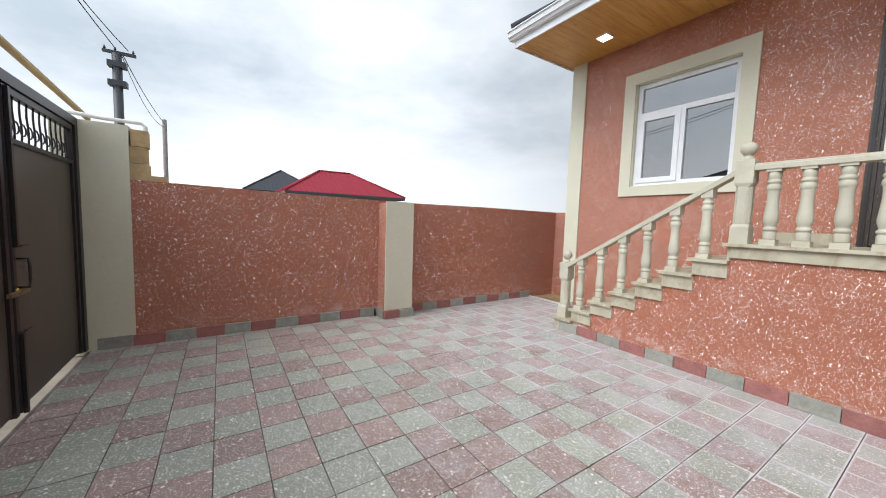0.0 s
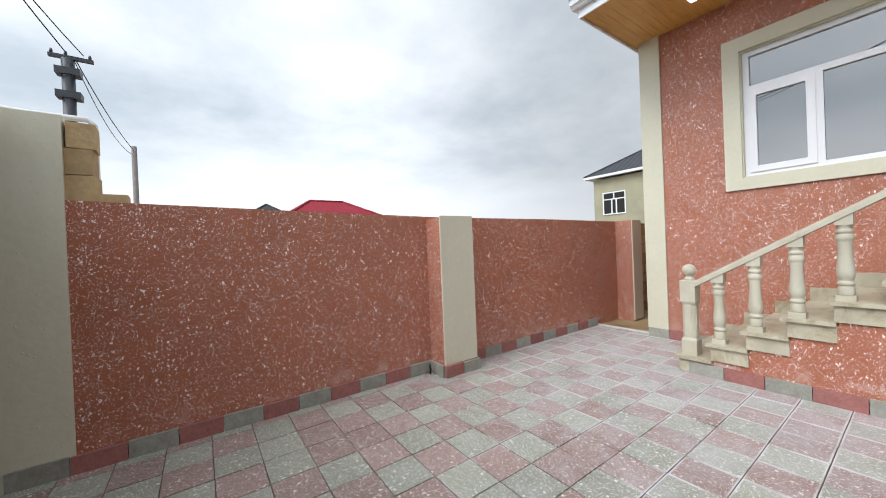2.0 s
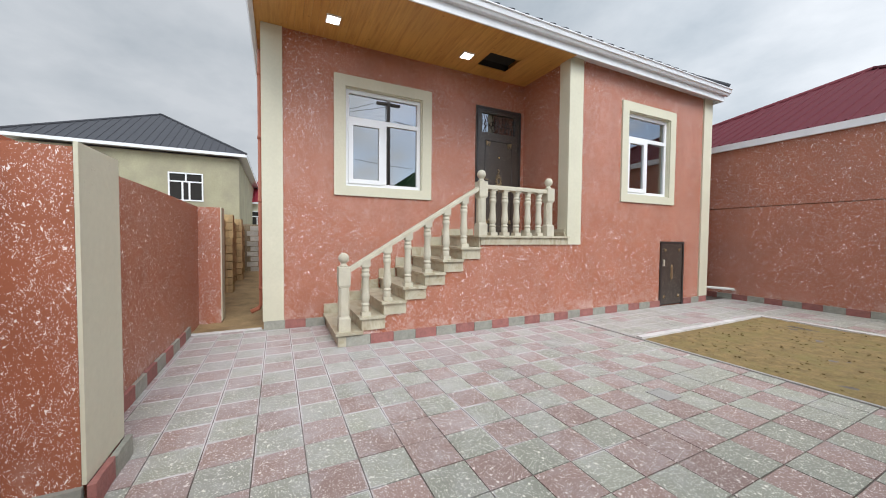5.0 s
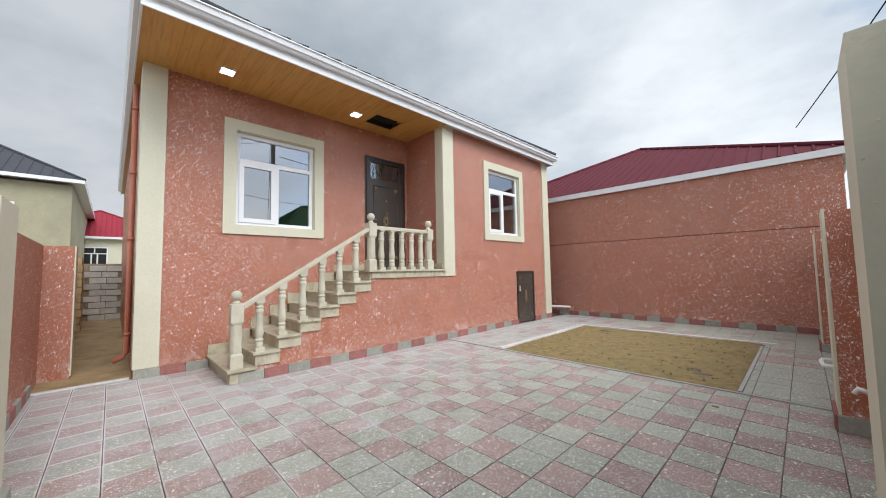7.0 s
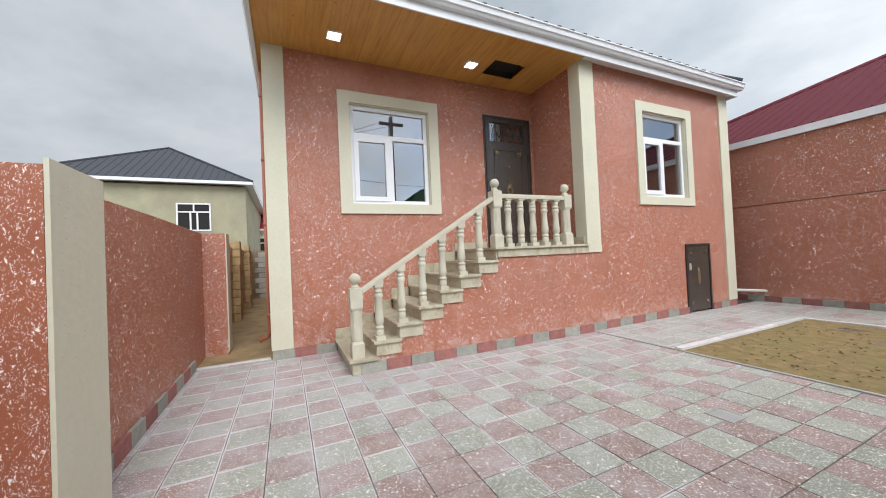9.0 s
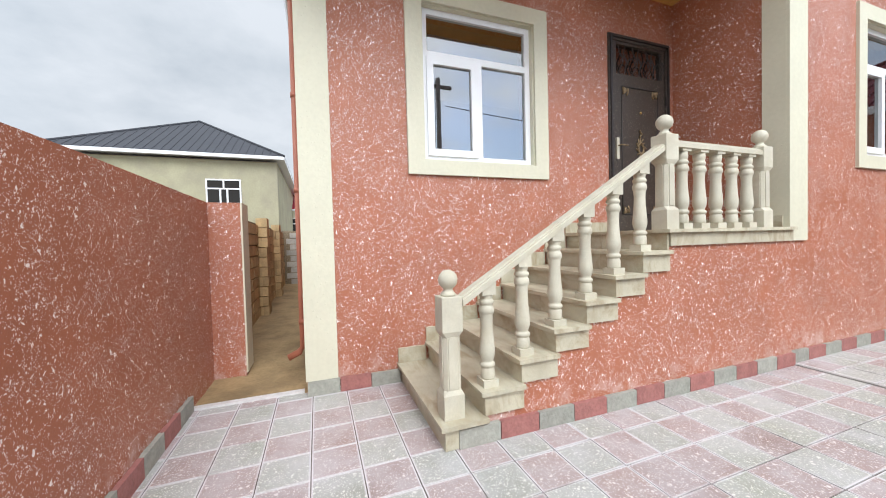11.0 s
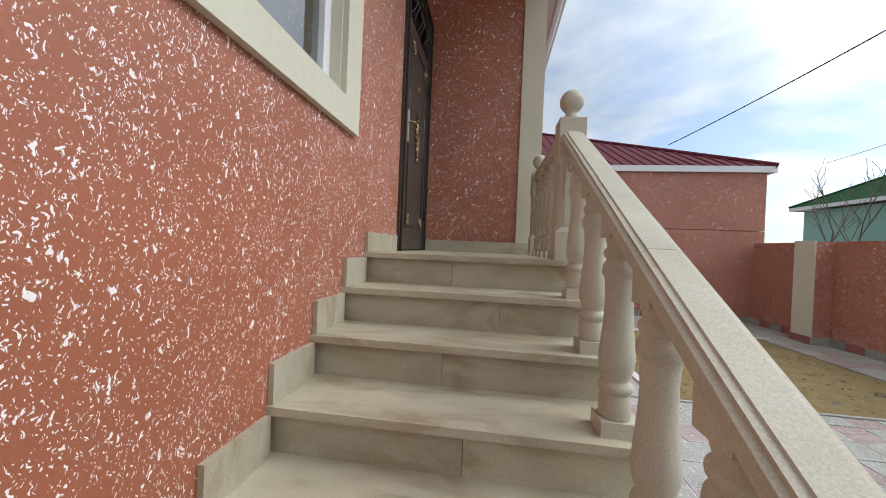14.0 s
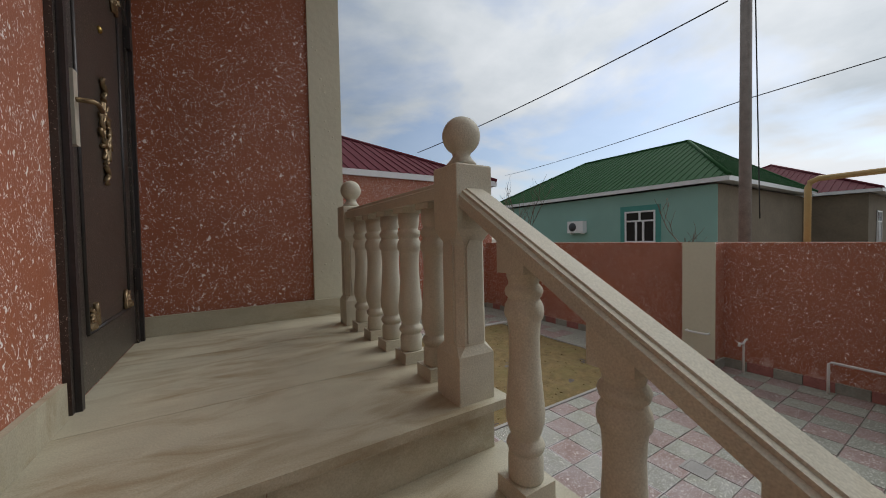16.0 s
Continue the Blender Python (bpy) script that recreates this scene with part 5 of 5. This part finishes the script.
def eave_trim(parent, x0, x1, y0, y1, z, mat=GUTTER):
    for d in ((x0, x1, y0, y0 + 0.06), (x0, x1, y1 - 0.06, y1), (x0, x0 + 0.06, y0 + 0.06, y1 - 0.06), (x1 - 0.06, x1, y0 + 0.06, y1 - 0.06)):
        part("gutter", boxes((*d, z - 0.14, z), r=0.01), mat, parent)
    part("soffit", boxes((x0 + 0.06, x1 - 0.06, y0 + 0.06, y1 - 0.06, z - 0.1, z - 0.06)), mat, parent)


olive = thing("olive_house", "unpainted cement-rendered house with a dark hip roof", "house", (0, 0, -0.05))
part("wall", boxes((20.0, 32, 5.55, 13.5, 0, 5.2)), OLIVE, olive)
hip_roof(19.6, 32.4, 5.2, 13.9, 5.4, 2.6, "x", ROOF_GREY, "roof", olive, 0.3)
eave_trim(olive, 19.6, 32.4, 5.2, 13.9, 5.4)
simple_window(olive, None, (20.0, 7.72, 3.03), 1.36, 1.32)
simple_window(olive, None, (20.0, 12.25, 3.03), 1.36, 1.32)

far_red = thing("red_roofed_house", "far pale house with a bright red roof", "house", (0, 0, -0.05))
part("wall", boxes((30, 38, 1.0, 9.0, 0, 3.9)), CREAM, far_red)
hip_roof(29.6, 38.4, 0.6, 9.4, 3.95, 2.2, "y", ROOF_RED, "roof", far_red)
eave_trim(far_red, 29.6, 38.4, 0.6, 9.4, 3.95)
simple_window(far_red, None, (30, 5.1, 2.0), 1.2, 1.3)

north_red = thing("red_roofed_house", "distant house with a red hip roof behind the yard wall", "house", (0, 0, -0.05))
part("wall", boxes((3.1, 8.8, 18.4, 23.6, 0, 2.75)), BROWN_RENDER, north_red)
hip_roof(2.75, 9.15, 18.0, 24.0, 2.85, 1.45, "x", ROOF_RED, "roof", north_red, hip=2.3)
eave_trim(north_red, 2.75, 9.15, 18.0, 24.0, 2.85, POLE_STEEL)
north_grey = thing("grey_roofed_house", "distant house with a dark grey hip roof", "house", (0, 0, -0.05))
part("wall", boxes((1.8, 6.2, 26.4, 33, 0, 3.2)), BROWN_RENDER, north_grey)
hip_roof(1.4, 6.6, 26, 33.4, 3.3, 1.7, "y", ROOF_GREY, "roof", north_grey)

south_house = thing("maroon_roofed_house", "neighbouring house with a maroon ribbed metal roof", "house", (0, 0, 0))
hip_roof(-1.45, 8.3, -17.0, SOUTH + 0.08, 3.56, 2.35, "y", ROOF_MAROON, "roof", south_house)
eave_trim(south_house, -1.45, 8.3, -17.0, SOUTH + 0.08, 3.56)
part("wall", boxes((-1.28, 8.1, -16.8, SOUTH - 0.22, -0.05, 3.42)), BROWN_RENDER, south_house)

green = thing("green_roofed_house", "turquoise house with a green metal hip roof across the street", "house", (0, 0, -0.05))
part("wall", boxes((-17.0, -8.2, -13.4, -2.7, 0, 3.6)), BROWN_RENDER, green, "bare brown rendered side wall")
part("painted_front", boxes((-8.2, -8.18, -13.4, -2.7, 0, 3.6)), TEAL, green, "turquoise painted front")
hip_roof(-17.3, -7.9, -13.8, -2.3, 3.78, 2.4, "y", ROOF_GREEN, "roof", green, hip=3.1)
eave_trim(green, -17.3, -7.9, -13.8, -2.3, 3.78)
simple_window(green, None, (-8.18, -5.15, 1.72), 1.15, 1.2, sign=1, surround=TEAL_DARK)
ac = thing("air_conditioner", "white outdoor air conditioner unit on the turquoise wall", "air conditioner")
part("casing", boxes((-8.17, -7.9, -8.25, -7.45, 2.1, 2.62), r=0.02), PVC, ac)
t = bmesh.new()
lathe(t, [(0.19, 0), (0.19, 0.012), (0.05, 0.02)], (0, 0, 0), 18)
t.transform(Matrix.Translation((-7.899, -7.98, 2.36)) @ Matrix.Rotation(radians(90), 4, "Y"))
part("fan_grille", t, POLE_STEEL, ac, "dark round fan grille")
for by in (-8.15, -7.6):
    part("bracket", boxes((-8.17, -7.95, by, by + 0.05, 2.04, 2.1)), PIPE_WHITE, ac)

maroon_w = thing("maroon_roofed_house", "brown rendered house with a maroon roof across the street", "house", (0, 0, -0.05))
part("wall", boxes((-27, -17.8, -9.5, -0.9, 0, 3.6)), BROWN_RENDER, maroon_w)
hip_roof(-27.4, -17.5, -9.8, -0.5, 3.75, 2.2, "x", ROOF_MAROON, "roof", maroon_w)
eave_trim(maroon_w, -27.4, -17.5, -9.8, -0.5, 3.75)
simple_window(maroon_w, None, (-20.0, -0.9, 1.4), 1.1, 1.5, axis="y", sign=1)
far_w = thing("maroon_roofed_house", "low far house with a maroon roof down the street", "house", (0, 0, -0.05))
part("wall", boxes((-13, -7, -34, -26, 0, 3.2)), TEAL, far_w)
hip_roof(-13.4, -6.6, -34.4, -25.6, 3.3, 1.8, "y", ROOF_MAROON, "roof", far_w)
dark_w = thing("grey_roofed_house", "house with a dark roof across the street", "house", (0, 0, -0.05))
part("wall", boxes((-22, -13.5, 3.5, 13, 0, 3.4)), BROWN_RENDER, dark_w)
hip_roof(-22.4, -13.1, 3.1, 13.4, 3.5, 2.3, "y", ROOF_GREY, "roof", dark_w)

# ---- poles and cables ----
p1 = thing("utility_pole", "dark steel utility pole with short crossarms", "pole", (-1.47, 9.0, -0.05))
t = bmesh.new()
lathe(t, [(0.075, 0), (0.075, 4.55)], (0, 0, 0), 12)
part("pole", t, POLE_STEEL, p1)
part("crossarm", boxes((-0.2, 0.28, -0.03, 0.03, 4.55, 4.6), r=0.005), POLE_STEEL, p1)
part("crossarm", boxes((-0.13, 0.14, -0.09, 0.09, 4.3, 4.4), r=0.005), POLE_STEEL, p1)
part("crossarm", boxes((-0.13, 0.14, -0.09, 0.09, 3.95, 4.05), r=0.005), POLE_STEEL, p1)
for ix in (-0.17, -0.02, 0.24):
    t = bmesh.new()
    lathe(t, [(0.012, 0), (0.022, 0.03), (0.012, 0.07)], (ix, 0, 4.6), 8)
    part("insulator", t, POLE_STEEL, p1)
p2 = thing("utility_pole", "thin weathered pole behind the yard wall", "pole", (-1.1, 12.1, -0.05))
t = bmesh.new()
lathe(t, [(0.06, 0), (0.05, 4.1)], (0, 0, 0), 10)
part("pole", t, POLE_WOOD, p2)
p3 = thing("utility_pole", "weathered rust-stained street pole behind the wall", "pole", (-2.8, -0.34, -0.05))
t = bmesh.new()
lathe(t, [(0.095, 0), (0.08, 7.2)], (0, 0, 0), 14)
part("pole", t, POLE_WOOD, p3)
part("crossarm", boxes((-0.06, 0.06, -0.5, 0.5, 6.85, 6.95), r=0.01), POLE_WOOD, p3)


def cable(a, b, sag, r, label):
    t = bmesh.new()
    a, b = Vector(a), Vector(b)
    tube(t, [a.lerp(b, q) - Vector((0, 0, sag * 4 * q * (1 - q))) for q in np.linspace(0, 1, 15)], r, 6)
    return tagged(part("cable", t, CABLE), label, "cable")


cable((-1.4, 9.0, 4.55), (-1.1, 12.1, 3.95), 0.1, 0.008, "black cable between the street poles")
cable((-1.4, 9.0, 4.5), (-1.12, 12.1, 3.85), 0.25, 0.006, "slack black cable between the street poles")
cable((-1.5, 9.0, 4.62), (-2.7, -0.2, 6.7), 0.3, 0.009, "black overhead street cable")
cable((-1.3, 9.0, 4.6), (-2.8, 0.3, 6.8), 0.5, 0.008, "second black overhead street cable")
cable((-0.75, -9.0, 5.07), (-2.8, -0.6, 6.2), 0.12, 0.013, "thick black cable from the neighbouring roof to the pole")
cable((-9.39, -14.0, 5.77), (-2.8, -0.3, 4.33), 0.1, 0.009, "thin black cable across the street")
cable((-2.8, -0.3, 4.33), (-4.6, 1.7, 4.95), 0.0, 0.009, "thin black cable beyond the pole")
cable((-2.75, -0.12, 2.2), (-2.68, -0.2, 7.0), 0.02, 0.01, "loose cable hanging beside the street pole")


# ---- bare shrubs ----
def shrub(at, height, label, seed):
    rnd = random.Random(seed)
    bm = bmesh.new()

    def grow(p, d, length, r, depth):
        pts, q = [p], p
        for _ in range(4):
            d = (d + Vector((rnd.uniform(-0.2, 0.2), rnd.uniform(-0.2, 0.2), rnd.uniform(-0.05, 0.15)))).normalized()
            q = q + d * length / 4
            pts.append(q)
        tube(bm, pts, r, 5)
        if depth:
            for _ in range(3):
                k = rnd.choice(pts[1:])
                grow(k, (d + Vector((rnd.uniform(-0.9, 0.9), rnd.uniform(-0.9, 0.9), rnd.uniform(0.1, 0.7)))).normalized(), length * 0.6, r * 0.6, depth - 1)
    grow(Vector((0, 0, 0)), Vector((0, 0, 1)), height * 0.7, 0.025, 3)
    s = thing("bare_tree", label, "tree", at)
    part("crown", bm, TWIG, s)
    return s


shrub((-6.2, -9.2, -0.05), 3.4, "leafless young tree across the street", 2)
shrub((-6.4, -10.2, -0.05), 3.6, "leafless thin tree across the street", 5)
shrub((-5.8, -2.6, -0.05), 2.3, "small leafless tree by the turquoise house", 8)

# raw stone behind the gate pillar
stub = thing("stone_stub", "raw limestone blocks on the wall by the gate pillar", "stone")
BK = mesh_of("block", boxes((-0.075, 0.075, -0.09, 0.09, -0.09, 0.09), r=0.012), BLOCK)
for k, (bx, bz) in enumerate(((-0.62, 1.97), (-0.63, 2.155), (-0.615, 2.34))):
    piece("block", BK, stub, (bx, NORTH + 0.1, bz), 0.05 * (k % 3 - 1))
LOW = mesh_of("block", boxes((-0.09, 0.09, -0.09, 0.09, -0.03, 0.03), r=0.01), BLOCK)
piece("block", LOW, stub, (-0.47, NORTH + 0.1, 1.905), 0.04)

# ---- plinth stones ----
STONES = []
for k in range(3):
    for m in (PLINTH_GREY, PLINTH_RED):
        bm = bmesh.new()
        box(bm, -0.147, 0.147, -0.016, 0.016, -0.063, 0.063)
        bmesh.ops.subdivide_edges(bm, edges=[e for e in bm.edges if abs(e.verts[0].co.x - e.verts[1].co.x) > 0.1], cuts=3)
        for v in bm.verts:
            if v.co.y > 0:
                v.co.y += 0.012 * noise.noise(v.co * 22 + Vector((k * 5, 0, 0)))
        STONES.append(mesh_of("plinth_stone", bm, m))


def plinth(name, a, b, label, shift=0, h=0.063):
    """A row of split stones from a to b along the foot of a wall, alternately grey and red; the yard is on the left of a to b."""
    a, b = Vector((*a, h)), Vector((*b, h))
    d = (b - a)
    n = max(1, round(d.length / 0.3))
    row = thing(name, label, "plinth", kind="structure")
    rz = math.atan2(d.y, d.x)
    for k in range(n):
        p = a + d * ((k + 0.5) / n)
        o = piece("plinth_stone", STONES[((k + shift) % 2) + 2 * (k % 3)], row, p + Vector((0, 0, random.uniform(-0.004, 0.004))), rz)
        o.scale.x = d.length / n / 0.3
    return row


LBL = "row of alternating grey and red split plinth stones"
plinth("plinth_north", (-1.02, NORTH - 0.018), (2.22, NORTH - 0.018), LBL, 0)
plinth("plinth_pier", (2.72, 4.69), (2.22, 4.69), LBL)
plinth("plinth_pier_side", (2.22, 4.72), (2.22, 4.98), LBL)
plinth("plinth_pier_side", (2.715, 4.98), (2.715, 4.72), LBL)
plinth("plinth_north", (2.73, NORTH - 0.068), (5.62, NORTH - 0.068), LBL, 1)
plinth("plinth_house", (FACADE - 0.03, CORNER_N), (FACADE - 0.03, 3.2), LBL)
plinth("plinth_stair", (SX0 - 0.016, 3.1), (SX0 - 0.016, PORCH), LBL)
plinth("plinth_front", (FRONT - 0.016, PORCH), (FRONT - 0.016, HATCH[1]), LBL)
plinth("plinth_front", (FRONT - 0.016, HATCH[0]), (FRONT - 0.016, CORNER_S), LBL, 1)
plinth("plinth_south", (WEST, SOUTH + 0.016), (6.0, SOUTH + 0.016), LBL)
plinth("plinth_west", (WEST + 0.016, SOUTH), (WEST + 0.016, -4.15), LBL)
plinth("plinth_west", (WEST + 0.016, -3.73), (WEST + 0.016, -0.47), LBL)
plinth("plinth_west", (WEST + 0.016, -0.05), (WEST + 0.016, 1.62), LBL)
for py in (-0.47, -4.15):
    plinth("plinth_pier", (WEST + 0.31, py + 0.42), (WEST + 0.31, py), LBL, 1)
    plinth("plinth_pier_side", (WEST + 0.02, py + 0.435), (WEST + 0.31, py + 0.435), LBL)

# ---- limestone blocks of the passage wall ----
BKS = [mesh_of("block", boxes((-0.19, 0.19, -0.05, 0.05, -0.088, 0.088), r=0.01), BLOCK), mesh_of("block", boxes((-0.19, 0.19, -0.05, 0.05, -0.088, 0.088), r=0.01), BLOCK_GREY)]
for row in range(9):
    x = 6.92 - (0.2 if row % 2 else 0)
    while x < 15.2:
        if x > 6.9:
            piece("block", BKS[0], blocks, (x, NORTH + 0.03 + random.uniform(-0.008, 0.008), 0.07 + row * 0.197), random.uniform(-0.015, 0.015))
        x += 0.4
    for y in (4.2, 4.6):
        piece("block", BKS[1], blocks, (15.2 + random.uniform(-0.01, 0.01), y + (0.12 if row % 2 else 0), 0.07 + row * 0.197), radians(90) + random.uniform(-0.02, 0.02))
for px in (9.9, 12.4):
    pier = thing("pier_passage_raw", "raw limestone pier in the passage wall", "pier", kind="structure")
    for row in range(10):
        piece("block", BKS[0], pier, (px + random.uniform(-0.012, 0.012), NORTH - 0.12 + random.uniform(-0.01, 0.01), 0.07 + row * 0.19), random.uniform(-0.03, 0.03))
        piece("block", BKS[0], pier, (px + random.uniform(-0.012, 0.012), NORTH - 0.03 + random.uniform(-0.01, 0.01), 0.07 + row * 0.19), random.uniform(-0.03, 0.03))

# ---- paving tiles ----
HX, HY = PX / 2 - 0.0038, PY / 2 - 0.0038
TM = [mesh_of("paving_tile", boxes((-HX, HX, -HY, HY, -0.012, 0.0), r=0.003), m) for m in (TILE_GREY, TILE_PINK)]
spare = [bmesh.new(), bmesh.new()]
count = 0
random.seed(11)
for i in range(-15, 13):
    for j in range(-9, 31):
        cx, cy = X_LINE - (i + 0.5) * PX, Y_LINE - (j + 0.5) * PY
        x0, x1, y0, y1 = max(cx - HX, WEST), min(cx + HX, 5.62), max(cy - HY, SOUTH), min(cy + HY, NORTH)
        if x1 - x0 < 0.04 or y1 - y0 < 0.04:
            continue
        if BED[0] - 0.04 < x0 and x1 < BED[1] + 0.1 and BED[2] - 0.1 < y0 and y1 < BED[3] + 0.02:
            continue
        if cx > FRONT + 0.1 and (cy < 3.1):
            continue
        pink = (i + j + 1) % 2
        # a few tiles break the chequer; the strip round the soil bed is mostly grey
        if cy < -0.6:
            pink = 1 if random.random() < 0.3 else 0
        elif random.random() < 0.07:
            pink = 1 - pink
        z = random.uniform(-0.002, 0.002)
        if x1 > BED[0] - 0.04 and x0 < BED[1] + 0.1 and y1 > BED[2] - 0.1 and y0 < BED[3] + 0.02:
            # cut round the kerb of the soil bed
            xa, xb = max(x0, BED[0] - 0.04), min(x1, BED[1] + 0.1)
            for a0, a1, b0, b1 in ((x0, xa, y0, y1), (xb, x1, y0, y1), (xa, xb, max(y0, BED[3] + 0.02), y1), (xa, xb, y0, min(y1, BED[2] - 0.1))):
                if a1 - a0 > 0.01 and b1 - b0 > 0.01:
                    box(spare[pink], a0, a1, b0, b1, z - 0.012, z)
            continue
        whole = x1 - x0 > 2 * HX - 0.004 and y1 - y0 > 2 * HY - 0.004
        if whole and cy > 0.2 and cx < 4.3 and count < 300:
            count += 1
            o = piece("paving_tile", TM[pink], yard, (cx, cy, z))
            o.rotation_euler = (random.uniform(-0.004, 0.004), random.uniform(-0.004, 0.004), random.uniform(-0.008, 0.008))
        else:
            box(spare[pink], x0, x1, y0, y1, z - 0.012, z)
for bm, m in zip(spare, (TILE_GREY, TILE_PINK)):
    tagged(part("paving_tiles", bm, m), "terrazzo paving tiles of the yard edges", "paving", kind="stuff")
